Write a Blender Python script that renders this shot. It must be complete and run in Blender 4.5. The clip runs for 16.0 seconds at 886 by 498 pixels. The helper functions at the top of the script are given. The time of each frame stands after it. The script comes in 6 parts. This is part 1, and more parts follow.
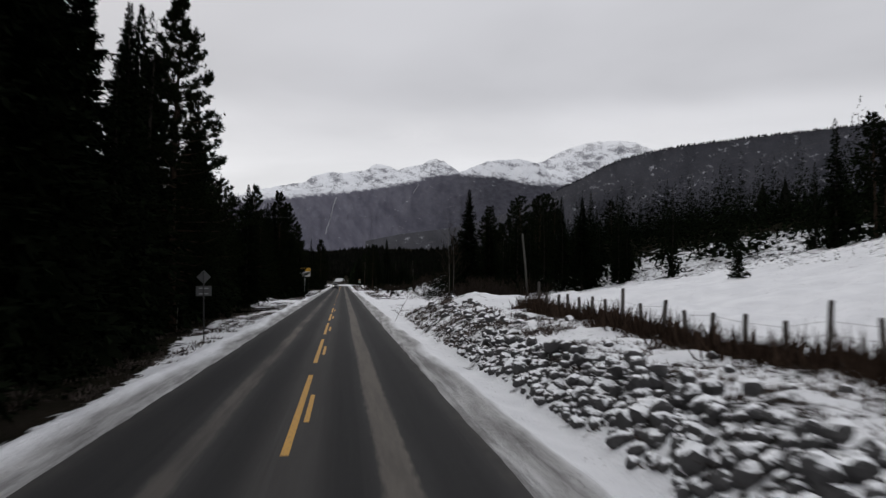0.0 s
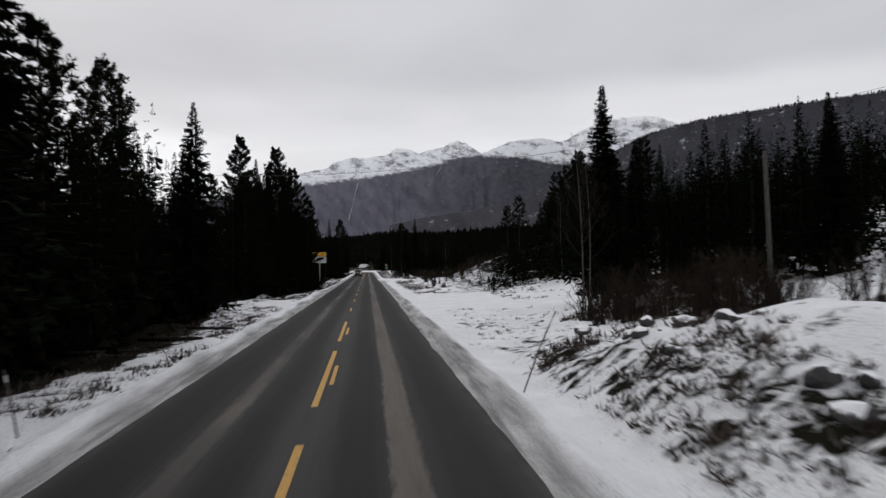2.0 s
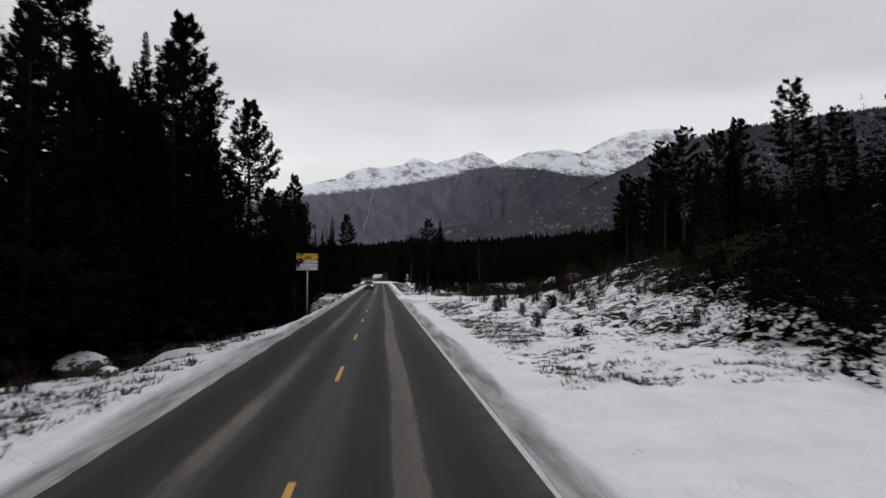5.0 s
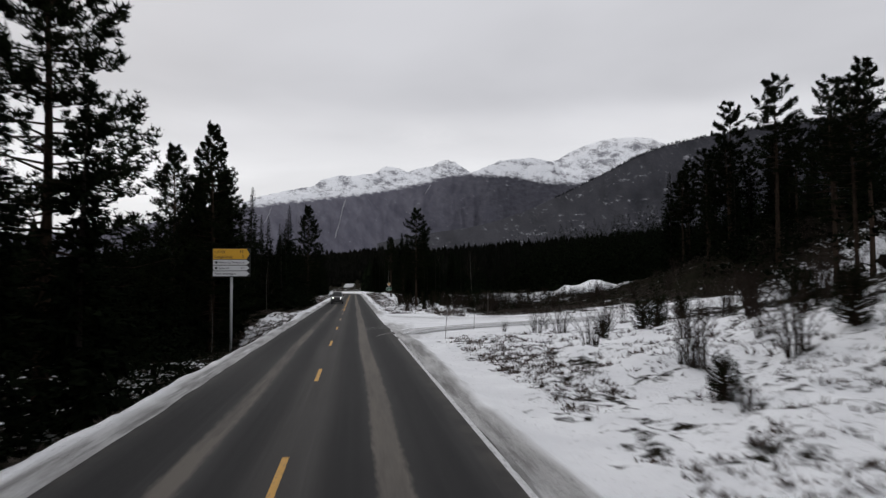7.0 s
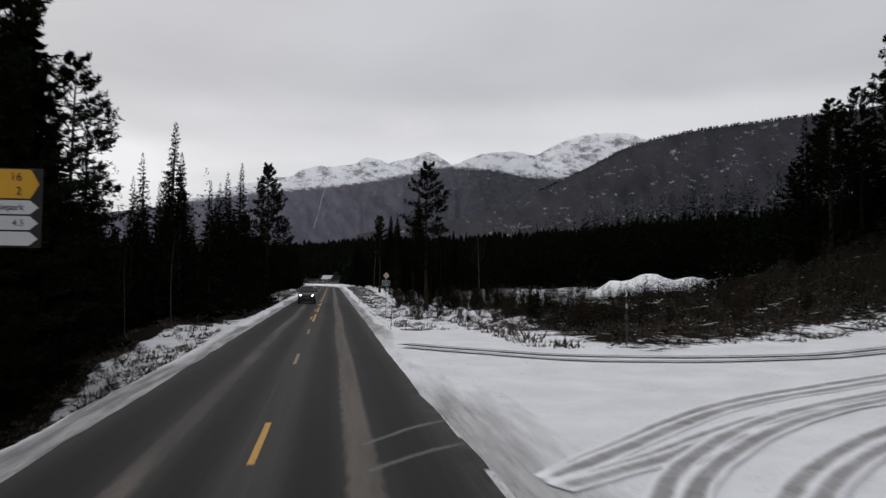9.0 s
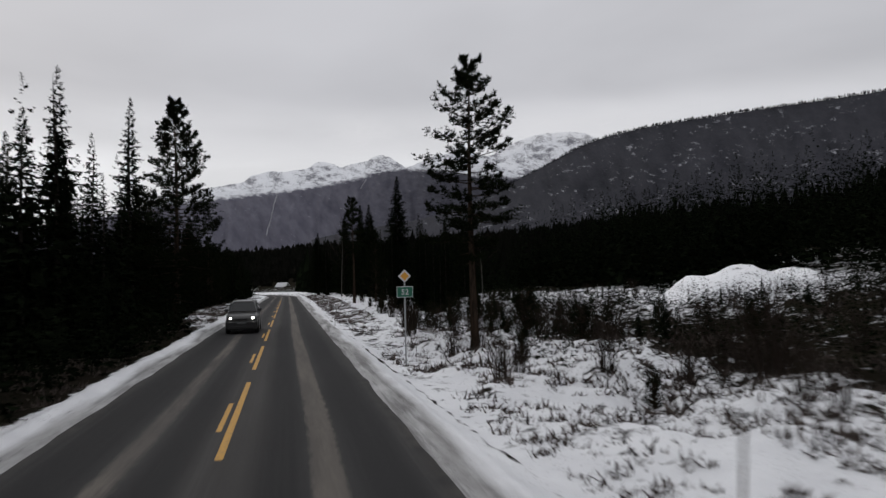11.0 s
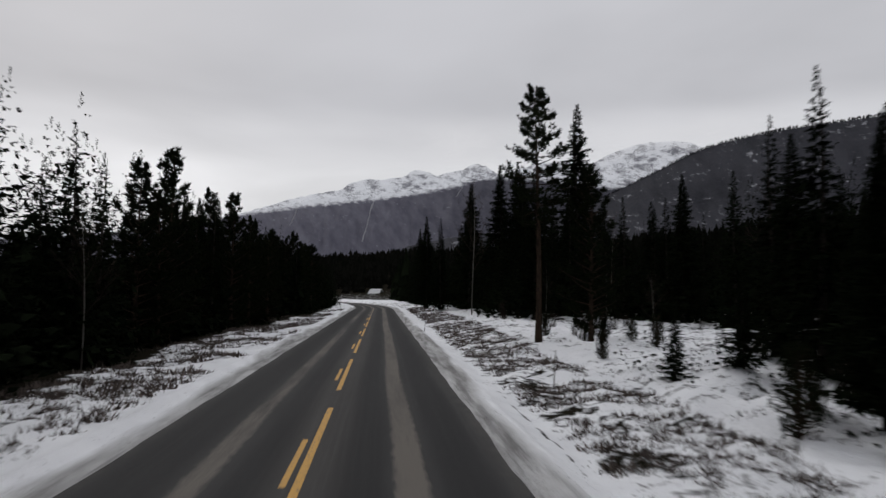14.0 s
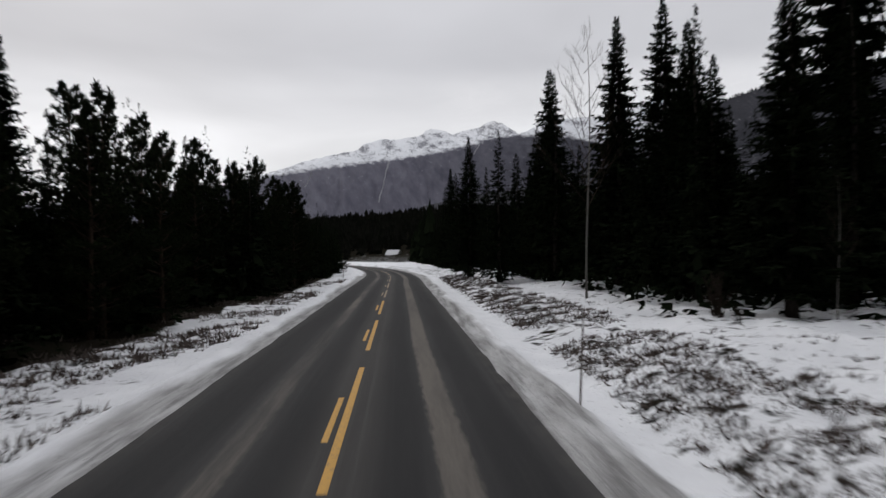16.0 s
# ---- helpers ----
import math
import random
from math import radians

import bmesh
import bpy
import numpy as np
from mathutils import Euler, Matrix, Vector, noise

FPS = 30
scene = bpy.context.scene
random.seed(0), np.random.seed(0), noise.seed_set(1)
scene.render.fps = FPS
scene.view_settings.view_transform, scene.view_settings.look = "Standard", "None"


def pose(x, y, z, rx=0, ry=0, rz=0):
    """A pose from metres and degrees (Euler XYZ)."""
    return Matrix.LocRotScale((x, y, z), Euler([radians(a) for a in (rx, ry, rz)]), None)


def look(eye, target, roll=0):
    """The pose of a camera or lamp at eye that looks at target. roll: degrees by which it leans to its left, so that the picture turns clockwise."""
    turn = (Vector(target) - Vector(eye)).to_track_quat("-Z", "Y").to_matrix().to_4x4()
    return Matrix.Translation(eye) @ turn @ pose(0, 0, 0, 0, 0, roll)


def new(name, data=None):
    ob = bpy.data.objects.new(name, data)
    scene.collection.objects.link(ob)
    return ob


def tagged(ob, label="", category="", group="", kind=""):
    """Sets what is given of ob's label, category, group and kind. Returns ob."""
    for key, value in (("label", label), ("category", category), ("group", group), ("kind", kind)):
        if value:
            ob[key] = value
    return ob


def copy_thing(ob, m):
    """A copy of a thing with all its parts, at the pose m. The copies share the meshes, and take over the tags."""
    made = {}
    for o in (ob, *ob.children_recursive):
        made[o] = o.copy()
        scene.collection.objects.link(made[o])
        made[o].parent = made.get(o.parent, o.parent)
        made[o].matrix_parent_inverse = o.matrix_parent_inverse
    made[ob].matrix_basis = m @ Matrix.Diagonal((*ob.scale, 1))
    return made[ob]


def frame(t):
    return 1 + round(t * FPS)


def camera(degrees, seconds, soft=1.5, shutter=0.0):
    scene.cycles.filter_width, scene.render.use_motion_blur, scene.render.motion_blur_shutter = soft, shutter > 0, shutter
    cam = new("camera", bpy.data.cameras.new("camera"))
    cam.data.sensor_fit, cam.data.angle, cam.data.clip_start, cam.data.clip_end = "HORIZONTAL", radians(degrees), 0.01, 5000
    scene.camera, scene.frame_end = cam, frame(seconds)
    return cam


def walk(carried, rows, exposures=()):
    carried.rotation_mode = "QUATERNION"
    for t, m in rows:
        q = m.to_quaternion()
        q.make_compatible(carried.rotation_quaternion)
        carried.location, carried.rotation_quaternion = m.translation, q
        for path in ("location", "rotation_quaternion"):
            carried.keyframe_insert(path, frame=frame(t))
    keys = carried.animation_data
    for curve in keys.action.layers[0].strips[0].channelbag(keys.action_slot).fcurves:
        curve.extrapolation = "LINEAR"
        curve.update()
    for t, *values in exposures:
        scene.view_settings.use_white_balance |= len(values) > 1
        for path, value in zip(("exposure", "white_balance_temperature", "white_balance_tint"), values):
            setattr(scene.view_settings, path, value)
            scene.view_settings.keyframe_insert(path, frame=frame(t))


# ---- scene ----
# ---- camera ----
cam = camera(65.4, 16.0, 1.4, 0.28)
PATH = [
    (0.0, pose(0.823, 0.000, 2.670, 92.742, -0.770, -8.278)),
    (0.5, pose(0.962, 8.746, 2.708, 91.572, -0.285, -8.183)),
    (1.0, pose(1.017, 16.879, 2.732, 90.967, 0.182, -7.432)),
    (1.5, pose(1.065, 24.966, 2.747, 91.131, 0.134, -6.405)),
    (2.0, pose(1.071, 32.972, 2.756, 91.359, 0.793, -6.259)),
    (2.5, pose(1.063, 40.752, 2.759, 90.885, -0.070, -7.389)),
    (3.0, pose(1.129, 48.711, 2.762, 90.964, -0.689, -6.281)),
    (3.5, pose(1.186, 56.833, 2.762, 91.539, -0.472, -4.718)),
    (6.0, pose(1.140, 98.534, 2.747, 92.700, 0.499, -5.677)),
    (6.5, pose(1.110, 107.045, 2.748, 93.061, 0.615, -6.396)),
    (7.0, pose(1.079, 115.643, 2.751, 93.047, 0.277, -7.369)),
    (7.5, pose(1.052, 124.292, 2.753, 92.736, 0.073, -7.568)),
    (8.0, pose(1.058, 133.065, 2.756, 92.210, -0.289, -8.000)),
    (8.5, pose(1.088, 141.387, 2.752, 92.077, -0.292, -8.619)),
    (9.0, pose(1.140, 149.608, 2.746, 92.488, -0.484, -9.133)),
    (11.5, pose(1.068, 190.777, 2.727, 92.701, 1.407, -13.291)),
    (12.0, pose(1.053, 199.258, 2.726, 92.915, 0.628, -13.371)),
    (12.5, pose(1.076, 207.747, 2.729, 93.752, -0.459, -13.062)),
    (13.0, pose(1.090, 216.252, 2.736, 94.052, -0.606, -10.796)),
    (13.5, pose(1.112, 224.984, 2.748, 93.995, -1.134, -7.875)),
    (14.0, pose(1.153, 234.099, 2.768, 93.618, -0.448, -5.135)),
    (14.5, pose(1.147, 243.270, 2.790, 93.394, -0.617, -3.384)),
    (15.0, pose(1.113, 252.237, 2.806, 93.391, 0.025, -3.166)),
    (15.5, pose(1.027, 261.041, 2.815, 92.710, 0.680, -4.168)),
    (16.0, pose(0.929, 269.781, 2.819, 90.311, 0.573, -3.682)),
]
EXPOSURES = [(0.0, -0.10), (0.5, -0.02), (1.5, -0.04), (2.5, -0.10), (3.0, -0.14), (3.5, -0.10), (6.0, -0.05), (7.0, -0.05), (8.0, -0.14), (8.5, -0.17), (9.0, -0.17), (11.5, -0.20), (12.0, -0.13), (12.5, 0.06), (13.0, 0.02), (13.5, -0.19), (14.0, -0.23), (15.0, -0.25), (15.5, -0.19), (16.0, -0.06)]
walk(cam, PATH, EXPOSURES)

# ---- world, light ----
world = bpy.data.worlds.new("winter_overcast")
scene.world = world
world.use_nodes = True
wn, wl = world.node_tree.nodes, world.node_tree.links
wn.clear()


def wnode(kind, **values):
    n = wn.new(kind)
    for key, value in values.items():
        n.inputs[key].default_value = value
    return n


SUN_AZ, SUN_EL = radians(-25), radians(28)
w_out = wnode("ShaderNodeOutputWorld")
w_sky = wn.new("ShaderNodeTexSky")
w_sky.sky_type, w_sky.sun_disc = "NISHITA", False
w_sky.sun_elevation, w_sky.sun_rotation = SUN_EL, SUN_AZ
w_coord = wn.new("ShaderNodeTexCoord")
w_sep = wn.new("ShaderNodeSeparateXYZ")
wl.new(w_coord.outputs["Generated"], w_sep.inputs[0])
# flat cloud deck: directions are spread on a plane above the valley
w_zs = wn.new("ShaderNodeMath")
w_zs.operation = "ADD"
w_zs.inputs[1].default_value = 0.12
wl.new(w_sep.outputs["Z"], w_zs.inputs[0])
w_zm = wn.new("ShaderNodeMath")
w_zm.operation = "MAXIMUM"
w_zm.inputs[1].default_value = 0.06
wl.new(w_zs.outputs[0], w_zm.inputs[0])
w_div = wn.new("ShaderNodeVectorMath")
w_div.operation = "DIVIDE"
w_cmb = wn.new("ShaderNodeCombineXYZ")
for axis in "XYZ":
    wl.new(w_zm.outputs[0], w_cmb.inputs[axis])
wl.new(w_coord.outputs["Generated"], w_div.inputs[0])
wl.new(w_cmb.outputs[0], w_div.inputs[1])
w_noise = wnode("ShaderNodeTexNoise", Scale=0.75, Detail=4.0, Roughness=0.5, Distortion=0.3)
wl.new(w_div.outputs[0], w_noise.inputs["Vector"])
w_nr = wn.new("ShaderNodeMapRange")
w_nr.inputs["From Min"].default_value, w_nr.inputs["From Max"].default_value = 0.3, 0.7
w_nr.inputs["To Min"].default_value, w_nr.inputs["To Max"].default_value = 0.87, 1.1
wl.new(w_noise.outputs["Fac"], w_nr.inputs["Value"])
# brighter strip of thin cloud low over the mountains
w_ramp = wn.new("ShaderNodeValToRGB")
w_ramp.color_ramp.interpolation = "EASE"
els = w_ramp.color_ramp.elements
els[0].position, els[0].color = 0.0, (0.66, 0.66, 0.68, 1)
els[1].position, els[1].color = 1.0, (0.84, 0.85, 0.885, 1)
for pos, c in ((0.165, (0.80, 0.80, 0.825, 1)), (0.215, (0.70, 0.70, 0.73, 1)), (0.27, (0.56, 0.56, 0.59, 1)), (0.36, (0.56, 0.56, 0.59, 1)), (0.5, (0.64, 0.645, 0.68, 1))):
    e = els.new(pos)
    e.color = c
wl.new(w_sep.outputs["Z"], w_ramp.inputs[0])
w_mul = wn.new("ShaderNodeVectorMath")
w_mul.operation = "SCALE"
wl.new(w_ramp.outputs[0], w_mul.inputs[0])
wl.new(w_nr.outputs[0], w_mul.inputs["Scale"])
w_bg1 = wnode("ShaderNodeBackground", Strength=0.06)
wl.new(w_sky.outputs[0], w_bg1.inputs["Color"])
w_bg2 = wnode("ShaderNodeBackground", Strength=1.12)
wl.new(w_mul.outputs[0], w_bg2.inputs["Color"])
w_mix = wn.new("ShaderNodeMixShader")
w_mix.inputs[0].default_value = 0.94
wl.new(w_bg1.outputs[0], w_mix.inputs[1])
wl.new(w_bg2.outputs[0], w_mix.inputs[2])
wl.new(w_mix.outputs[0], w_out.inputs[0])

sun = new("sun", bpy.data.lights.new("sun", "SUN"))
sun.data.energy, sun.data.angle, sun.data.color = 0.65, radians(25), (1.0, 0.97, 0.93)
sun.matrix_world = look((0, 0, 60), (-60 * math.sin(SUN_AZ), -60 * math.cos(SUN_AZ), 60 - 60 * math.tan(SUN_EL)))


# ---- materials ----
class Mat:
    """A node material under construction."""

    def __init__(self, name, rough=0.8, spec=0.3, metal=0.0):
        self.m = bpy.data.materials.new(name)
        self.m.use_nodes = True
        self.n, self.l = self.m.node_tree.nodes, self.m.node_tree.links
        self.b = self.n["Principled BSDF"]
        self.b.inputs["Roughness"].default_value = rough
        self.b.inputs["Specular IOR Level"].default_value = spec
        self.b.inputs["Metallic"].default_value = metal
        self.pos = self.n.new("ShaderNodeNewGeometry")
        self.obj = self.n.new("ShaderNodeTexCoord")

    def noise(self, scale, detail=3.0, rough=0.55, local=False, stretch=None, dist=0.0):
        t = self.n.new("ShaderNodeTexNoise")
        t.inputs["Scale"].default_value, t.inputs["Detail"].default_value = scale, detail
        t.inputs["Roughness"].default_value, t.inputs["Distortion"].default_value = rough, dist
        src = self.obj.outputs["Object"] if local else self.pos.outputs["Position"]
        if stretch:
            v = self.n.new("ShaderNodeVectorMath")
            v.operation = "MULTIPLY"
            v.inputs[1].default_value = stretch
            self.l.new(src, v.inputs[0])
            src = v.outputs[0]
        self.l.new(src, t.inputs["Vector"])
        return t.outputs["Fac"]

    def remap(self, value, a, b, c=0.0, d=1.0):
        r = self.n.new("ShaderNodeMapRange")
        for k, x in (("From Min", a), ("From Max", b), ("To Min", c), ("To Max", d)):
            r.inputs[k].default_value = x
        self.l.new(value, r.inputs["Value"])
        return r.outputs[0]

    def math(self, op, a, b=None, c=None):
        r = self.n.new("ShaderNodeMath")
        r.operation = op
        for i, x in enumerate((a, b, c)):
            if x is None:
                continue
            if isinstance(x, (int, float)):
                r.inputs[i].default_value = x
            else:
                self.l.new(x, r.inputs[i])
        return r.outputs[0]

    def mix(self, fac, a, b):
        r = self.n.new("ShaderNodeMix")
        r.data_type = "RGBA"
        for sock, x in ((r.inputs[0], fac), (r.inputs[6], a), (r.inputs[7], b)):
            if isinstance(x, (int, float)):
                sock.default_value = x
            elif isinstance(x, tuple):
                sock.default_value = (*x, 1.0)
            else:
                self.l.new(x, sock)
        return r.outputs[2]

    def attr(self, name):
        a = self.n.new("ShaderNodeAttribute")
        a.attribute_name = name
        return a.outputs["Fac"]

    def normal_z(self):
        s = self.n.new("ShaderNodeSeparateXYZ")
        self.l.new(self.pos.outputs["Normal"], s.inputs[0])
        return s.outputs["Z"]

    def axis(self, k, local=False):
        s = self.n.new("ShaderNodeSeparateXYZ")
        self.l.new(self.obj.outputs["Object"] if local else self.pos.outputs["Position"], s.inputs[0])
        return s.outputs[k]

    def island(self):
        return self.pos.outputs["Random Per Island"]

    def random(self):
        return self.n.new("ShaderNodeObjectInfo").outputs["Random"]

    def bump(self, height, strength=0.5, distance=0.05):
        b = self.n.new("ShaderNodeBump")
        b.inputs["Strength"].default_value, b.inputs["Distance"].default_value = strength, distance
        self.l.new(height, b.inputs["Height"])
        self.l.new(b.outputs[0], self.b.inputs["Normal"])

    def done(self, color=None, rough=None):
        if color is not None:
            if isinstance(color, tuple):
                self.b.inputs["Base Color"].default_value = (*color, 1.0)
            else:
                self.l.new(color, self.b.inputs["Base Color"])
        if rough is not None:
            self.l.new(rough, self.b.inputs["Roughness"])
        return self.m


SNOW, SNOW2 = (0.88, 0.885, 0.905), (0.77, 0.775, 0.80)


def make_ground():
    k = Mat("snowy_ground", 0.85, 0.2)
    cover, dirt = k.attr("cover"), k.attr("dirt")
    n1 = k.noise(0.55, 4.0, 0.55)
    n2 = k.noise(2.3, 4.0, 0.6, dist=0.6)
    mixn = k.math("ADD", k.math("MULTIPLY", n1, 0.45), k.math("MULTIPLY", n2, 0.55))
    # snow lies where the noise is below the local cover
    f = k.math("SUBTRACT", cover, mixn)
    f = k.remap(f, -0.045, 0.03)
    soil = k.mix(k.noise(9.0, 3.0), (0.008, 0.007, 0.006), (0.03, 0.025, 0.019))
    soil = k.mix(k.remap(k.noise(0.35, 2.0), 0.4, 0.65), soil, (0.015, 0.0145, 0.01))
    snow = k.mix(k.remap(k.noise(0.6, 5.0), 0.35, 0.7), SNOW2, SNOW)
    slush = k.mix(k.remap(k.noise(2.2, 5.0, 0.6, stretch=(1.3, 0.16, 1.0)), 0.3, 0.7), (0.24, 0.235, 0.232), (0.5, 0.495, 0.495))
    d = k.math("SUBTRACT", dirt, k.math("MULTIPLY", k.noise(1.6, 5.0, 0.6, stretch=(1.3, 0.16, 1.0)), 1.0))
    snow = k.mix(k.remap(d, -0.05, 0.5), snow, slush)
    grit = k.math("MULTIPLY", k.remap(k.noise(16.0, 2.0, 0.5), 0.66, 0.70), k.remap(k.noise(0.9, 3.0), 0.45, 0.62))
    snow = k.mix(k.math("MULTIPLY", grit, 0.85), snow, (0.05, 0.044, 0.038))
    mud = k.math("MULTIPLY", k.remap(k.noise(2.0, 5.0, 0.65, stretch=(2.2, 0.1, 1.0)), 0.48, 0.6), k.remap(dirt, 0.72, 1.0, 0.0, 0.5))
    snow = k.mix(mud, snow, (0.075, 0.072, 0.07))
    k.bump(k.math("ADD", k.noise(5.5, 4.0, 0.6), k.math("MULTIPLY", k.noise(22.0, 3.0), 0.4)), 0.75, 0.13)
    k.l.new(k.math("MULTIPLY", f, 0.2), k.b.inputs["Specular IOR Level"])
    return k.done(k.mix(f, soil, snow))


def make_asphalt():
    k = Mat("asphalt", 0.8, 0.06)
    u = k.attr("across")
    wob = k.math("ADD", u, k.remap(k.noise(0.07, 2.0, stretch=(1.0, 0.6, 1.0)), 0.2, 0.8, -0.12, 0.12))
    fray = k.math("ADD", wob, k.remap(k.noise(5.0, 4.0, 0.7, stretch=(1.6, 0.4, 1.0)), 0.2, 0.8, -0.07, 0.07))

    def band(centre, half, soft, across=wob):
        dist = k.math("ABSOLUTE", k.math("SUBTRACT", across, centre))
        return k.remap(dist, half + soft, half)

    fine = k.noise(60.0, 3.0, 0.7)
    broad = k.noise(0.9, 4.0, 0.6, stretch=(1.5, 0.12, 1.0))
    base = k.mix(fine, (0.022, 0.0216, 0.0217), (0.044, 0.0432, 0.0435))
    base = k.mix(k.remap(broad, 0.3, 0.7), base, (0.05, 0.0488, 0.0487))
    lines = k.noise(1.0, 4.0, 0.7, stretch=(7.0, 0.05, 1.0))
    base = k.mix(k.remap(lines, 0.5, 0.68, 0.0, 0.5), base, (0.064, 0.062, 0.061))
    # dark polished wheel paths
    wheels = k.math("MAXIMUM", k.math("MAXIMUM", band(0.9, 0.22, 0.3), band(2.45, 0.25, 0.35)), k.math("MAXIMUM", band(-0.75, 0.2, 0.3), band(-2.35, 0.3, 0.4)))
    base = k.mix(k.math("MULTIPLY", wheels, 0.68), base, (0.0195, 0.0195, 0.0202))
    salt = k.mix(fine, (0.09, 0.079, 0.069), (0.175, 0.158, 0.141))
    worn = k.remap(k.noise(0.5, 6.0, 0.76, stretch=(2.2, 0.16, 1.0)), 0.40, 0.56)
    gone = k.remap(k.noise(0.05, 3.0, 0.6, stretch=(0.4, 1.0, 1.0)), 0.42, 0.56)
    right = k.math("MULTIPLY", band(1.62, 0.2, 0.08, fray), k.remap(worn, 0, 1, 0.55, 0.95))
    left = k.math("MULTIPLY", band(-1.5, 0.13, 0.12, fray), k.math("MULTIPLY", k.remap(worn, 0, 1, 0.3, 1.0), k.remap(gone, 0, 1, 0.35, 1.0)))
    mid = k.math("MULTIPLY", band(0.05, 0.25, 0.5), 0.12)
    edge = k.remap(k.math("ABSOLUTE", fray), 2.95, 3.5, 0.0, 0.5)
    edge = k.math("MULTIPLY", edge, k.remap(k.noise(1.3, 4.0), 0.35, 0.65))
    f = k.math("MAXIMUM", k.math("MAXIMUM", right, left), k.math("MAXIMUM", mid, edge))
    k.bump(fine, 0.35, 0.01)
    return k.done(k.mix(f, base, salt), k.remap(fine, 0.3, 0.7, 0.72, 0.92))


def make_paint(name, c, wear):
    k = Mat(name, 0.7, 0.3)
    f = k.remap(k.noise(14.0, 5.0, 0.7), wear - 0.08, wear + 0.08)
    return k.done(k.mix(f, (0.09, 0.085, 0.08), c))


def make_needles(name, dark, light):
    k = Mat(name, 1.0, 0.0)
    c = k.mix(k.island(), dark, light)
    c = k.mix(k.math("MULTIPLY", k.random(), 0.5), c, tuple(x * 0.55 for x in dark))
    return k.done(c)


def make_bark(name, dark, light, scale=(9.0, 9.0, 2.0)):
    k = Mat(name, 1.0, 0.0)
    n = k.noise(1.0, 5.0, 0.65, local=True, stretch=scale)
    k.bump(n, 0.8, 0.03)
    return k.done(k.mix(k.remap(n, 0.35, 0.65), dark, light))


def make_birch():
    k = Mat("birch_bark", 0.7, 0.2)
    n = k.noise(1.0, 4.0, 0.6, local=True, stretch=(3.0, 3.0, 9.0))
    return k.done(k.mix(k.remap(n, 0.55, 0.64), (0.10, 0.094, 0.085), (0.024, 0.022, 0.02)))


def make_rock():
    k = Mat("snow_capped_rock", 0.85, 0.2)
    n = k.noise(4.0, 5.0, 0.65)
    rock = k.mix(n, (0.022, 0.021, 0.022), (0.1, 0.097, 0.097))
    up = k.math("ADD", k.normal_z(), k.remap(k.noise(3.2, 4.0), 0.3, 0.7, -0.35, 0.35))
    f = k.remap(up, 0.56, 0.74)
    k.bump(n, 0.7, 0.06)
    return k.done(k.mix(f, rock, SNOW))


def make_mountain(name, rock1, rock2, face1, face2, snow, edge=0.35, crag=0.5, patch=0.72, grain=1.0, lean=0.4, soft=0.14, wooded=None):
    """Dark face below, snow above a line of its own, with crags showing through and snow patches on the face."""
    k = Mat(name, 0.95, 0.04)
    b, r, over = k.attr("bearing"), k.attr("rise"), k.attr("over")

    def spread(fb, fr, scale, detail, rough=0.62):
        v = k.n.new("ShaderNodeCombineXYZ")
        k.l.new(k.math("MULTIPLY", k.math("ADD", b, k.math("MULTIPLY", r, lean)), fb), v.inputs[0])
        k.l.new(k.math("MULTIPLY", r, fr), v.inputs[1])
        t = k.n.new("ShaderNodeTexNoise")
        t.inputs["Scale"].default_value, t.inputs["Detail"].default_value, t.inputs["Roughness"].default_value = scale * grain, detail, rough
        k.l.new(v.outputs[0], t.inputs["Vector"])
        return t.outputs["Fac"]

    big, mid, fine = spread(1.0, 0.8, 0.55, 4.0), spread(1.0, 1.6, 2.2, 6.0), spread(1.0, 1.3, 9.0, 5.0, 0.7)
    gully = spread(0.8, 0.4, 1.3, 6.0, 0.55)
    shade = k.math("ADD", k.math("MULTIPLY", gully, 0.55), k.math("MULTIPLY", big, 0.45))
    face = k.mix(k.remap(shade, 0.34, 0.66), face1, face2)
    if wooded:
        # a second, darker pair of tones takes over towards one end of the range
        end_mix = k.remap(k.math("ADD", b, k.math("MULTIPLY", k.math("SUBTRACT", big, 0.5), 9.0)), 1.0, 13.0, 0.0, 0.85)
        face = k.mix(end_mix, face, k.mix(k.remap(mid, 0.35, 0.65), *wooded))
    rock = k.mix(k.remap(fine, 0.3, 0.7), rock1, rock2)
    line = k.math("ADD", over, k.math("MULTIPLY", k.math("SUBTRACT", mid, 0.5), edge * 2.2))
    line = k.math("ADD", line, k.math("MULTIPLY", k.math("SUBTRACT", fine, 0.5), edge * 1.6))
    lies = k.remap(line, -soft, soft)
    dome = spread(1.0, 1.9, 0.8, 8.0, 0.68)
    out = k.math("ADD", k.math("MULTIPLY", dome, 0.58), k.math("MULTIPLY", fine, 0.42))
    crags = k.remap(k.math("ADD", out, k.remap(k.normal_z(), 0.25, 0.9, 0.05, -0.05)), crag, crag + 0.08, 0.0, 0.95)
    high = k.mix(crags, snow, rock)
    spots = k.remap(k.math("ADD", k.math("MULTIPLY", mid, 0.6), k.math("MULTIPLY", fine, 0.4)), patch, patch + 0.05)
    group = spread(1.0, 1.5, 0.75, 3.0)
    low = k.mix(k.math("MULTIPLY", spots, k.remap(group, 0.47, 0.6, 0.0, 0.7)), face, snow)
    k.bump(k.math("ADD", mid, k.math("MULTIPLY", fine, 0.4)), 0.35, 25.0)
    return k.done(k.mix(lies, low, high))


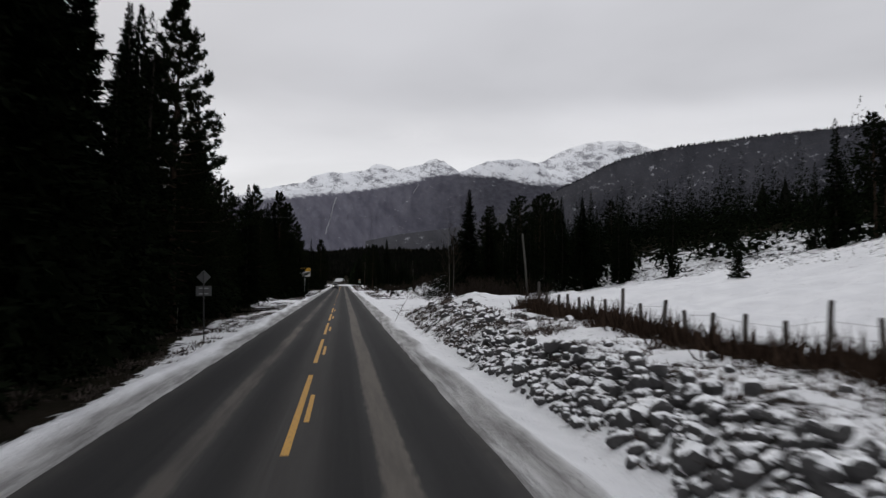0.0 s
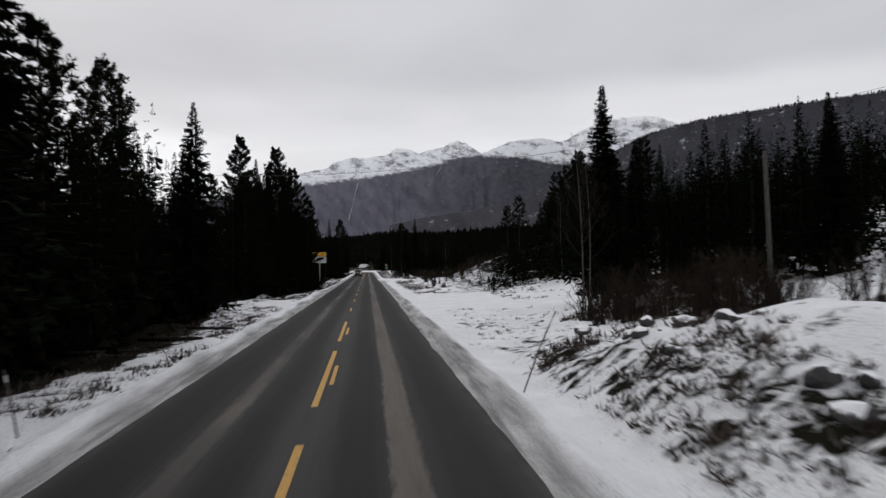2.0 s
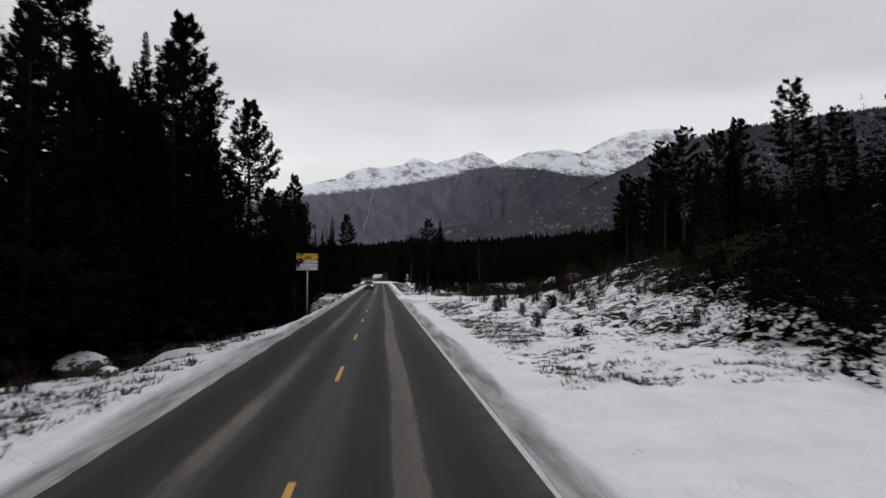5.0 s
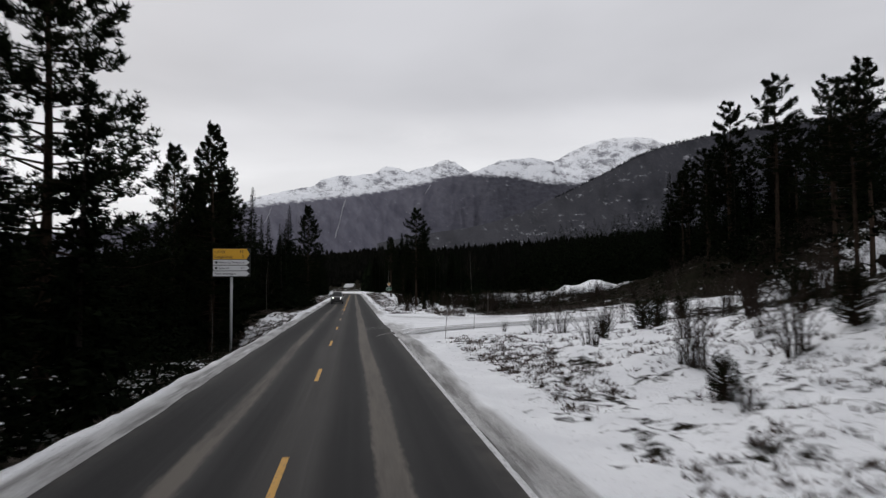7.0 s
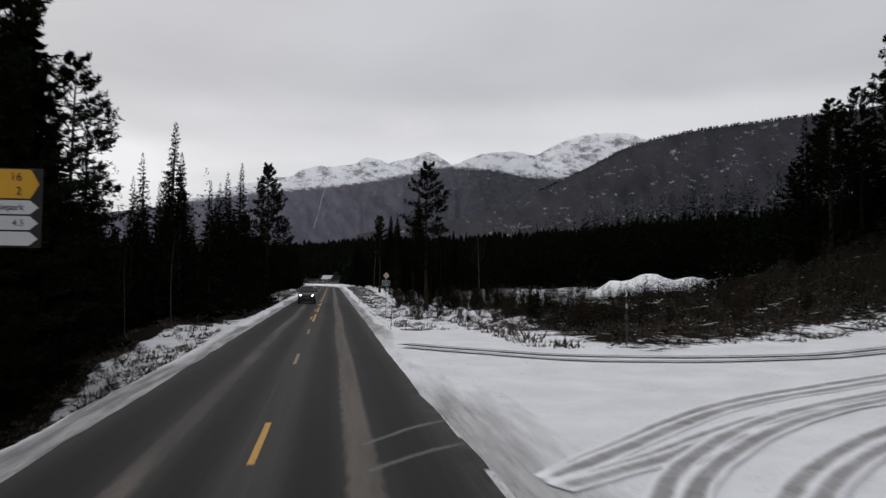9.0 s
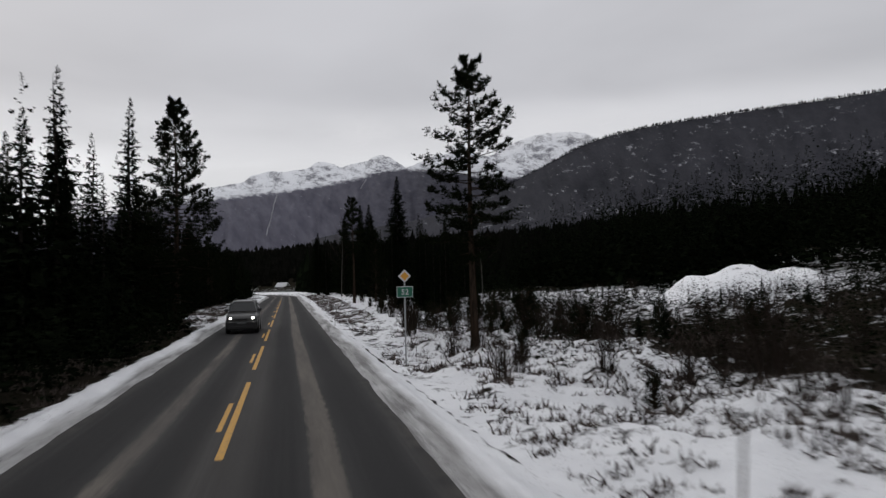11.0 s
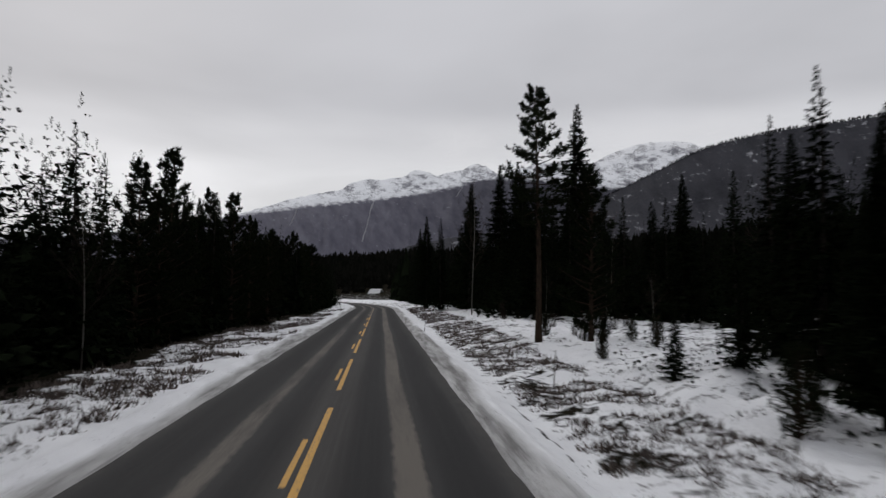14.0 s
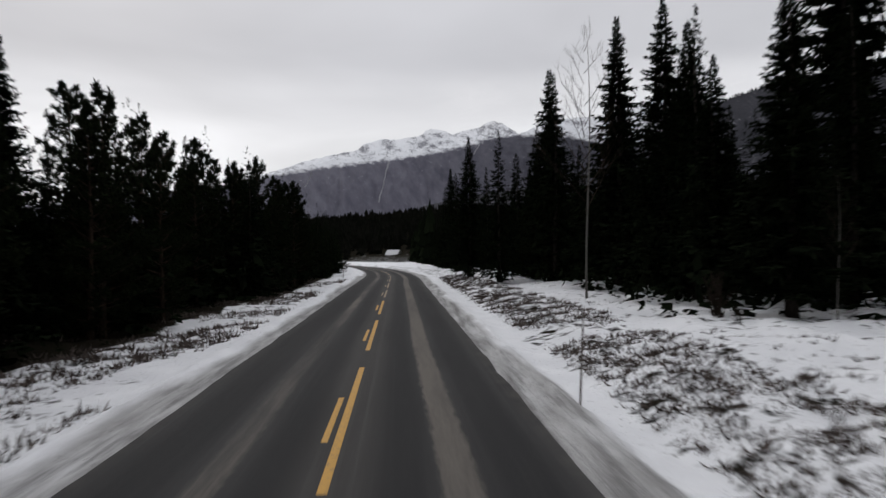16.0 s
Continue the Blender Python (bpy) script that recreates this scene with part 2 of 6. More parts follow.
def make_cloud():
    """Thin cloud: lets most light pass, glows by itself, thicker in drifting patches."""
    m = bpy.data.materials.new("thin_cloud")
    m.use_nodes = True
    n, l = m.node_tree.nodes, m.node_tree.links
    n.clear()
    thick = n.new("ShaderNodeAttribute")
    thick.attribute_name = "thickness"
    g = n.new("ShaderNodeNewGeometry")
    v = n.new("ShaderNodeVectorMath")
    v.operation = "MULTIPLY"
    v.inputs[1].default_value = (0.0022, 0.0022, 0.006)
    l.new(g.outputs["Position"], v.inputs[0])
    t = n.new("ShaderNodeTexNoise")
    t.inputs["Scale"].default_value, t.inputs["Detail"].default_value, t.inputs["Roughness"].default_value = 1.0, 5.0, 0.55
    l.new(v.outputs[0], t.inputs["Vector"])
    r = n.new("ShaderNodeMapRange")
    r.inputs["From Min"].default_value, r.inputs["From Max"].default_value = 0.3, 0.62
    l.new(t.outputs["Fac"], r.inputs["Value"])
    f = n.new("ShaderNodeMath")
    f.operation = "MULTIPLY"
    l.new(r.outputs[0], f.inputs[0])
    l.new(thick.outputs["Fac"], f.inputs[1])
    # skylight through the cloud is put in as emission, near the sky's own tone
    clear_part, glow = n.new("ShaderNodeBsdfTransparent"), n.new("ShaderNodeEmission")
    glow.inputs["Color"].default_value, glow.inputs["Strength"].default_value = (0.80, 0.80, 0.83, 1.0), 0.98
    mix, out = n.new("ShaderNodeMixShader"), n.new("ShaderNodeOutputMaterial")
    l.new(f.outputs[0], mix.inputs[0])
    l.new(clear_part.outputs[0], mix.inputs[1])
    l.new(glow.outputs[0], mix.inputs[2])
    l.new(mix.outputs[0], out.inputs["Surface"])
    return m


def make_plain(name, c, rough=0.6, metal=0.0, spec=0.4, var=0.12, scale=6.0):
    k = Mat(name, rough, spec, metal)
    n = k.noise(scale, 4.0, 0.6, local=True)
    return k.done(k.mix(n, tuple(x * (1 - var) for x in c), tuple(min(1.0, x * (1 + var)) for x in c)))


def make_track():
    """Snow pressed grey by tyres, with clean snow left in the tread and at the ragged sides."""
    k = Mat("packed_grey_snow", 0.85, 0.15)
    n = k.math("ADD", k.math("MULTIPLY", k.noise(1.1, 5.0, 0.6), 0.6), k.math("MULTIPLY", k.noise(9.0, 4.0, 0.6), 0.4))
    k.bump(n, 0.5, 0.05)
    f = k.remap(k.math("SUBTRACT", k.attr("pressed"), k.math("MULTIPLY", n, 0.9)), -0.25, 0.4)
    clean = k.mix(k.remap(k.noise(0.6, 5.0), 0.35, 0.7), SNOW2, SNOW)
    return k.done(k.mix(f, clean, k.mix(k.remap(n, 0.36, 0.66), (0.2, 0.196, 0.194), (0.42, 0.418, 0.425))))


def make_glow(name, c, strength):
    k = Mat(name, 0.3)
    k.b.inputs["Emission Color"].default_value = (*c, 1.0)
    k.b.inputs["Emission Strength"].default_value = strength
    return k.done(c)


M_GROUND = make_ground()
M_ASPHALT = make_asphalt()
M_YELLOW = make_paint("yellow_road_paint", (0.50, 0.27, 0.045), 0.40)
M_WORN_YELLOW = make_paint("worn_yellow_road_paint", (0.3, 0.21, 0.1), 0.49)
M_WHITE_LINE = make_paint("white_road_paint", (0.55, 0.55, 0.56), 0.42)
M_WORN_WHITE = make_paint("worn_white_road_paint", (0.34, 0.34, 0.345), 0.5)
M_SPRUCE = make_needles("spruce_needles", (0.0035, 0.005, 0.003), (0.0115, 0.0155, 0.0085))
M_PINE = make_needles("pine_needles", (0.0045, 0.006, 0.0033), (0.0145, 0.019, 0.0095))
M_TWIG = make_needles("bare_twigs", (0.014, 0.011, 0.009), (0.05, 0.038, 0.031))
M_TUFT = make_needles("heather_and_dry_grass", (0.022, 0.0175, 0.0155), (0.15, 0.122, 0.107))
M_DRY = make_needles("withered_grass", (0.018, 0.012, 0.009), (0.075, 0.05, 0.036))
# far woods: a browner tone with a narrower range than the near spruces
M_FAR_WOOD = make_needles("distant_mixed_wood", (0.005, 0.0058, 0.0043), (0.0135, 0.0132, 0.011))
# skyline trees: haze put into the colour, paler and bluer than near needles
M_HAZED_HILL_WOOD = make_needles("hill_wood", (0.02, 0.021, 0.025), (0.05, 0.05, 0.058))
M_BARK = make_bark("spruce_bark", (0.012, 0.01, 0.009), (0.035, 0.03, 0.026))
M_PINE_BARK = make_bark("pine_bark", (0.014, 0.011, 0.009), (0.045, 0.031, 0.022))
M_BIRCH = make_birch()
M_ROCK = make_rock()
M_GREY_WOOD = make_bark("weathered_grey_wood", (0.035, 0.031, 0.028), (0.13, 0.12, 0.11), (22.0, 22.0, 1.5))
M_POLE_WOOD = make_bark("old_pole_wood", (0.05, 0.046, 0.041), (0.12, 0.115, 0.105), (22.0, 22.0, 1.0))
M_STEEL = make_plain("galvanised_steel", (0.33, 0.335, 0.34), 0.5, 0.35)
M_SIGN_BACK = make_plain("grey_sign_back", (0.09, 0.091, 0.093), 0.55, 0.3)
M_SIGN_WHITE = make_plain("white_sign_face", (0.58, 0.58, 0.59), 0.5, var=0.05)
M_SIGN_YELLOW = make_plain("yellow_sign_face", (0.62, 0.33, 0.02), 0.5, var=0.05)
M_SIGN_GREEN = make_plain("green_sign_face", (0.012, 0.11, 0.065), 0.5, var=0.05)
M_BLACK = make_plain("black_lettering", (0.012, 0.012, 0.012), 0.5)
M_ORANGE = make_plain("amber_sign_face", (0.62, 0.29, 0.03), 0.5, var=0.05)
M_TRACK = make_track()
M_ROOF = make_plain("old_snow_on_roof", (0.55, 0.555, 0.57), 0.85, var=0.15, scale=0.8)
M_SCUFF = make_paint("dragged_snow", (0.13, 0.126, 0.122), 0.53)
M_WIRE = make_plain("dark_wire", (0.05, 0.05, 0.05), 0.5)
M_STAKE = make_plain("dark_stake", (0.07, 0.055, 0.045), 0.6)
M_STAKE_TOP = make_plain("reflective_band", (0.5, 0.5, 0.5), 0.3)
M_CABIN = make_bark("dark_timber_boards", (0.02, 0.015, 0.012), (0.05, 0.038, 0.03), (12.0, 12.0, 1.0))
M_CAR = make_plain("dark_car_paint", (0.035, 0.034, 0.033), 0.28, 0.3, 0.5, 0.05)
M_CAR_DARK = make_plain("dark_grey_plastic", (0.022, 0.022, 0.023), 0.6)
M_TYRE = make_plain("tyre_rubber", (0.018, 0.018, 0.018), 0.85)
M_RIM = make_plain("alloy_rim", (0.3, 0.3, 0.31), 0.4, 0.7)
M_CARGLASS = make_plain("tinted_car_glass", (0.012, 0.013, 0.014), 0.1, 0.0, 0.3, 0.0)
M_HEADLIGHT = make_glow("lit_headlight", (1.0, 0.97, 0.9), 9.0)
# aerial haze is mixed into these rock colours, turning them blue-grey
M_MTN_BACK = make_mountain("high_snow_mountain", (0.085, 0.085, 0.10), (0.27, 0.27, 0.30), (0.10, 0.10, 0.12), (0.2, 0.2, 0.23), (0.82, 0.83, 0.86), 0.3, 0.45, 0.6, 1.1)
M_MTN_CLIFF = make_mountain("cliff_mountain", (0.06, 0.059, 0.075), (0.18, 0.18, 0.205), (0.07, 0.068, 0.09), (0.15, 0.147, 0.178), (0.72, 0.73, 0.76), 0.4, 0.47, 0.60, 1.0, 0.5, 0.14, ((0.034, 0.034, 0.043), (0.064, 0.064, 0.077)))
# the hill's wood tones carry painted haze too
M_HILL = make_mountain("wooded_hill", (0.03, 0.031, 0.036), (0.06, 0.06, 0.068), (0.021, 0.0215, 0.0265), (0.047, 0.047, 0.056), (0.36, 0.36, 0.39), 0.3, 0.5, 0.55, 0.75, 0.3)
M_GLOW_CLOUD = make_cloud()
M_FALL = make_plain("frozen_waterfall", (0.36, 0.36, 0.39), 0.6, var=0.3, scale=0.05)


# ---- helpers for meshes ----
def mesh_of(name, verts, faces, material, smooth=False):
    me = bpy.data.meshes.new(name)
    me.from_pydata([tuple(v) for v in verts], [], [tuple(f) for f in faces])
    me.materials.append(material)
    if smooth:
        me.polygons.foreach_set("use_smooth", [True] * len(me.polygons))
    me.update()
    return me


def part(name, bm, material, parent, label=""):
    """One mesh object under a thing: from a bmesh, or from a mesh that is there already."""
    if isinstance(bm, bpy.types.Mesh):
        me = bm
    else:
        me = bpy.data.meshes.new(name)
        bm.to_mesh(me)
        bm.free()
        me.materials.append(material)
    ob = new(name, me)
    ob.parent = parent
    return tagged(ob, label)


def thing(name, m, label, category, group="", kind=""):
    ob = new(name)
    ob.empty_display_size = 0.3
    ob.matrix_basis = m
    return tagged(ob, label, category, group, kind)


def box(bm, x0, x1, y0, y1, z0, z1, bevel=0.0):
    vs = [bm.verts.new(p) for p in ((x0, y0, z0), (x1, y0, z0), (x1, y1, z0), (x0, y1, z0), (x0, y0, z1), (x1, y0, z1), (x1, y1, z1), (x0, y1, z1))]
    fs = [bm.faces.new([vs[i] for i in f]) for f in ((3, 2, 1, 0), (4, 5, 6, 7), (0, 1, 5, 4), (1, 2, 6, 5), (2, 3, 7, 6), (3, 0, 4, 7))]
    if bevel:
        bmesh.ops.bevel(bm, geom=list({e for f in fs for e in f.edges}), offset=bevel, segments=1, affect="EDGES")
    return bm


def tube(verts, faces, path, radii, sides=5):
    """Adds a tapered tube along a path to the lists."""
    path = [Vector(p) for p in path]
    first = len(verts)
    for i, p in enumerate(path):
        d = (path[min(i + 1, len(path) - 1)] - path[max(i - 1, 0)]).normalized()
        a = d.orthogonal().normalized()
        b = d.cross(a)
        for s in range(sides):
            w = 2 * math.pi * s / sides
            verts.append(p + (a * math.cos(w) + b * math.sin(w)) * radii[i])
    for i in range(len(path) - 1):
        for s in range(sides):
            u, v = first + i * sides + s, first + i * sides + (s + 1) % sides
            faces.append((u, v, v + sides, u + sides))
    faces.append(tuple(first + (len(path) - 1) * sides + s for s in range(sides)))
    faces.append(tuple(first + sides - 1 - s for s in range(sides)))


def hash2(ix, iy, seed):
    h = np.sin(ix * 127.1 + iy * 311.7 + seed * 74.7) * 43758.5453
    return h - np.floor(h)


def vnoise(x, y, seed=0):
    """Smooth value noise in 0..1 on arrays."""
    ix, iy = np.floor(x), np.floor(y)
    fx, fy = x - ix, y - iy
    fx, fy = fx * fx * (3 - 2 * fx), fy * fy * (3 - 2 * fy)
    a, b = hash2(ix, iy, seed), hash2(ix + 1, iy, seed)
    c, d = hash2(ix, iy + 1, seed), hash2(ix + 1, iy + 1, seed)
    return (a * (1 - fx) + b * fx) * (1 - fy) + (c * (1 - fx) + d * fx) * fy


def fbm(x, y, seed=0, octaves=4):
    total, amp, norm = 0.0, 1.0, 0.0
    for o in range(octaves):
        total = total + amp * vnoise(x * 2 ** o, y * 2 ** o, seed + o)
        norm += amp
        amp *= 0.5
    return total / norm


# ---- the lie of the land ----
def road_x(y):
    """The road's centre line: straight, then a long bend to the left."""
    return -np.maximum(0.0, np.asarray(y, float) - 345.0) ** 2 / 1060.0


RIGHT_X = [3.7, 5.0, 6.5, 9.0, 13.0, 18.0, 26.0, 40.0, 60.0]
LEFT_X = [3.6, 5.0, 8.0, 12.0, 25.0, 60.0]
RIGHT, LEFT = [], []


def right(y, *z):
    RIGHT.append((y, z))


def left(y, *z):
    LEFT.append((y, z))


right(-40, .05, -.2, .2, .75, 1.0, 1.9, 3.3, 7.2, 11.0)
right(0, .05, -.2, .75, 1.0, 1.0, 1.9, 3.3, 7.2, 11.0)
right(30, .05, -.2, .75, 1.1, 1.1, 1.9, 3.3, 7.2, 11.0)
right(44, .05, -.15, .8, 1.85, 1.5, 1.9, 3.1, 6.6, 10.5)
right(49, .05, -.15, .7, 1.3, 1.3, 1.8, 2.9, 6.0, 10.0)
right(55, .05, -.15, .0, .5, .9, 1.5, 2.6, 5.2, 9.0)
right(66, .05, -.05, -.05, .1, .5, 1.1, 2.3, 5.0, 9.0)
right(80, .05, 0, 0, 0, 0, .3, 2.4, 5.5, 9.5)
right(105, .05, 0, 0, .1, .2, 1.2, 3.8, 7.5, 11.0)
right(130, .05, 0, .1, .3, .9, 3.2, 5.6, 8.5, 12.0)
right(148, .05, .1, .2, .3, .5, 1.0, 2.6, 6.0, 11.0)
right(160, .03, .02, .02, .05, .1, .25, .8, 2.6, 7.0)
right(184, .03, .02, .02, .0, .05, .15, .5, 1.4, 2.2)
right(196, .05, -.5, -.6, -.5, -.5, -.4, 0, 2.6, 12.0)
right(212, .05, -.5, -.7, -.55, -.5, -.4, 0, 2.2, 11.0)
right(224, .05, -.55, -.75, -.55, -.5, -.4, -.2, .7, 4.0)
right(235, .05, -.6, -.8, -.6, -.5, -.4, -.2, .3, 1.5)
right(258, .05, -.35, -.2, .1, .2, .2, 0, .2, 1.5)
right(300, .05, -.05, .35, .6, .6, .5, .4, .5, 1.5)
right(360, .05, 0, .3, .5, .6, .5, .4, .5, 1.5)
left(-40, .05, -.1, -.5, -.7, -.8, -1.0)
left(100, .05, .05, -.3, -.5, -.7, -1.0)
left(117, .05, -.1, -.7, -1.2, -1.5, -1.8)
left(130, .05, -.5, -1.7, -2.2, -2.2, -2.2)
left(150, .05, -.75, -2.3, -2.6, -2.6, -2.5)
left(174, .05, -.8, -2.4, -2.7, -2.7, -2.5)
left(188, .05, -.2, .05, -1.0, -2.2, -2.2)
left(215, .05, 0, -.2, -.6, -1.0, -1.5)
left(360, .05, .1, 0, -.2, -.4, -.8)


def profile(rows, xs, s, y):
    """Height at the distance s from the road's centre, from the cross sections."""
    ys = np.array([r[0] for r in rows], float)
    cols = [np.interp(y, ys, np.array([r[1][i] for r in rows])) for i in range(len(xs))]
    z = np.zeros_like(s) + cols[0]
    for i in range(len(xs) - 1):
        f = np.clip((s - xs[i]) / (xs[i + 1] - xs[i]), 0, 1)
        z = np.where(s > xs[i], cols[i] + (cols[i + 1] - cols[i]) * f, z)
    return z


def land(x, y, rough=True):
    """Height of the ground."""
    x, y = np.asarray(x, float), np.asarray(y, float)
    s = x - road_x(y)
    z = np.where(s > 0, profile(RIGHT, RIGHT_X, s, y), profile(LEFT, LEFT_X, -s, y))
    z = z + np.where(s > 60, (np.clip(s, 60, 200) - 60) * 0.15 + (np.clip(s, 200, 700) - 200) * 0.075, 0.0)
    z = z + np.where(s < -60, (np.clip(-s, 60, 900) - 60) * 0.02, 0.0)
    d = np.abs(s)
    away = np.clip((d - 4.2) / 3.0, 0, 1)
    if rough:
        side_road = np.clip(1 - np.abs(y - side_y(x)) / 6.0, 0, 1) * (s > 3.5) * (x < 70)
        flat = np.clip(1 - ((x - 12) / 10) ** 2 - ((y - 86) / 15) ** 2, 0, 1)
        mouth = np.clip(1.5 - np.abs(y - 171) / 14.0, 0, 1) * (s > 3) * (s < 20)
        calm = (1 - np.clip(2.5 * np.maximum(side_road, mouth), 0, 1)) * (1 - np.clip(2 * flat, 0, 0.85))
        z = z + calm * away * ((fbm(x * 0.22, y * 0.22, 3) - 0.5) * 0.9 + (fbm(x * 0.9, y * 0.9, 8) - 0.5) * 0.5)
        z = z + calm * np.clip((d - 3.5) / 1.0, 0, 1) * (fbm(x * 2.1, y * 2.1, 12, 2) - 0.5) * 0.16
    if rough:
        hummock = np.clip((s - 6) / 3, 0, 1) * np.clip((y - 190) / 8, 0, 1) * np.clip((264 - y) / 12, 0, 1) * np.clip((66 - s) / 8, 0, 1)
        z = z + hummock * (fbm(x * 0.42, y * 0.42, 44, 3) - 0.5) * 1.7
    # ploughed rim along the asphalt
    rim = 0.16 * np.exp(-((d - 3.95) / 0.28) ** 2) * (0.5 + fbm(x * 0.7, y * 0.35, 21, 3))
    gap = np.clip(1 - np.abs(y - 166) / 18.0, 0, 1) * (s > 0)
    z = z + rim * (1 - np.clip(3 * gap, 0, 1))
    bare = np.clip((y - 80) / 12, 0, 1) * np.clip((166 - y) / 6, 0, 1) * (s > 0)
    ramp = np.clip((d - 3.0 - 0.24 * bare + 0.08 * (s < 0)) / 0.6, 0, 1)
    low = -0.075 + 0.15 * ramp + 0.035 * (fbm(x * 0.3 + 5, y * 0.5, 31, 4) - 0.5)
    z = np.where(d < 3.95, np.where(d < 2.9, -0.2, low + (z - low) * np.clip((d - 3.5) / 0.4, 0, 1)), z)
    return z - np.clip(y - 345, 0, 320) * 0.006


def side_y(x):
    """Centre line of the snow-covered side road."""
    return 168.0 + np.clip(np.asarray(x, float) - 12, 0, 400) * 0.32


EDGE_Y = [-20, 13, 17, 37, 50, 57, 75, 80, 90, 100, 108, 114, 121, 136, 155, 165, 172, 182, 190, 200, 217, 229, 244, 262, 280, 292, 304, 313, 350]
EDGE_D = [4.4, 4.4, 4.4, 7.0, 7.4, 6.6, 8.4, 9.3, 10.6, 10.6, 9.3, 7.0, 5.0, 5.0, 4.9, 6.2, 8.3, 8.8, 7.2, 4.3, 4.2, 4.4, 7.6, 9.6, 9.3, 9.3, 8.4, 7.2, 7.5]


def wood_edge(y):
    """How far left of the road's centre the dark wood floor begins."""
    return np.interp(y, EDGE_Y, EDGE_D)


def land1(x, y):
    return float(land(np.array([x]), np.array([y]))[0])


def snow_cover(x, y):
    """How much of the ground the snow hides, 0 to 1."""
    s = x - road_x(y)
    d = np.abs(s)
    c = np.full_like(x, 0.70)
    # tufted verges
    verge = np.clip((d - 4.4) / 0.8, 0, 1)
    c = c - 0.115 * verge
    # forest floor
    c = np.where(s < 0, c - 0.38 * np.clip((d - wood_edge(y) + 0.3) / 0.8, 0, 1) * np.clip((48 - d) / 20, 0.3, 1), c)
    c = c - 0.16 * np.clip((s - 30) / 8, 0, 1) * np.clip((y - 300) / 20 + 1, 0.3, 1) * (1 - 0.6 * np.clip((y - 210) / 14, 0, 1) * np.clip((300 - y) / 14, 0, 1))
    deep = np.clip((s - 10 - 0.2 * np.clip(y - 185, 0, 20)) / 4, 0, 1) * np.clip((y - side_y(x) - 4.0) / 7, 0, 1)
    c = c - 0.2 * deep * (1 - 0.7 * np.clip((y - 218) / 14, 0, 1))
    rocky = np.clip((s - 5.2) / 0.4, 0, 1) * np.clip((7.8 - s) / 1.0, 0, 1) * np.clip((58 - y) / 4, 0, 1)
    c = c - 0.07 * rocky
    field = np.clip((s - 9.5) / 2, 0, 1) * np.clip((56 - y) / 6, 0, 1) * np.clip((30 - s) / 6, 0, 1)
    c = c + 0.22 * field
    flat = np.clip(1.6 - np.sqrt(((x - 11) / 8.5) ** 2 + ((y - 86) / 13) ** 2), 0, 1)
    c = c + 0.3 * flat
    knoll = np.clip((s - 16) / 5, 0, 1) * np.clip((y - 85) / 10, 0, 1) * np.clip((160 - y) / 10, 0, 1)
    c = c - 0.19 * knoll
    below = np.clip((-s - 6.5) / 1.5, 0, 1) * np.clip((28 + s) / 8, 0, 1) * np.clip((y - 126) / 6, 0, 1) * np.clip((172 - y) / 5, 0, 1)
    c = c + 0.24 * below
    scrub = np.clip((s - 9) / 4, 0, 1) * np.clip((y - 98 - 0.3 * (s - 9)) / 4, 0, 1) * np.clip((140 - y) / 14, 0, 1)
    c = c - 0.07 * scrub
    side = np.clip(1.9 - np.abs(y - side_y(x)) / 3.2, 0, 1) * (s > 3) * (x < 75)
    mouth = np.clip(1.5 - np.abs(y - 172) / 14.0, 0, 1) * np.clip((13 - s) / 5, 0, 1) * (s > 3)
    c = c + 0.35 * np.maximum(side, mouth)
    strip = np.clip((s - 4.9) / 0.5, 0, 1) * np.clip((7.4 - s) / 1.0, 0, 1) * np.clip((y - 205) / 20, 0, 1)
    c = c - 0.055 * strip
    lip = np.exp(-((s - 4.78 - 0.1 * (fbm(y * 0.2, y * 0, 61, 2) - 0.5)) / 0.09) ** 2) * np.clip((y - 188) / 6, 0, 1) * np.clip((262 - y) / 12, 0, 1)
    strip2 = np.clip((s - 5.4) / 0.6, 0, 1) * np.clip((9.0 - s) / 1.2, 0, 1) * np.clip((y - 98) / 6, 0, 1) * np.clip((150 - y) / 8, 0, 1)
    c = c - 0.035 * strip2
    c = np.where(d < np.where(s < 0, np.minimum(4.4, wood_edge(y) - 0.25), 4.4), 0.95, c)
    c = c + 0.05 * np.clip((y - 420) / 30, 0, 1) * np.clip((s - 4) / 3, 0, 1) * np.clip((110 - s) / 20, 0, 1) * np.clip((660 - y) / 20, 0, 1)
    c = c - 0.3 * lip * np.clip(2.6 * fbm(y * 0.5, x * 0.5, 63, 3) - 0.75, 0, 1)
    c = np.where(d > 70, c - 0.06, c)
    return c


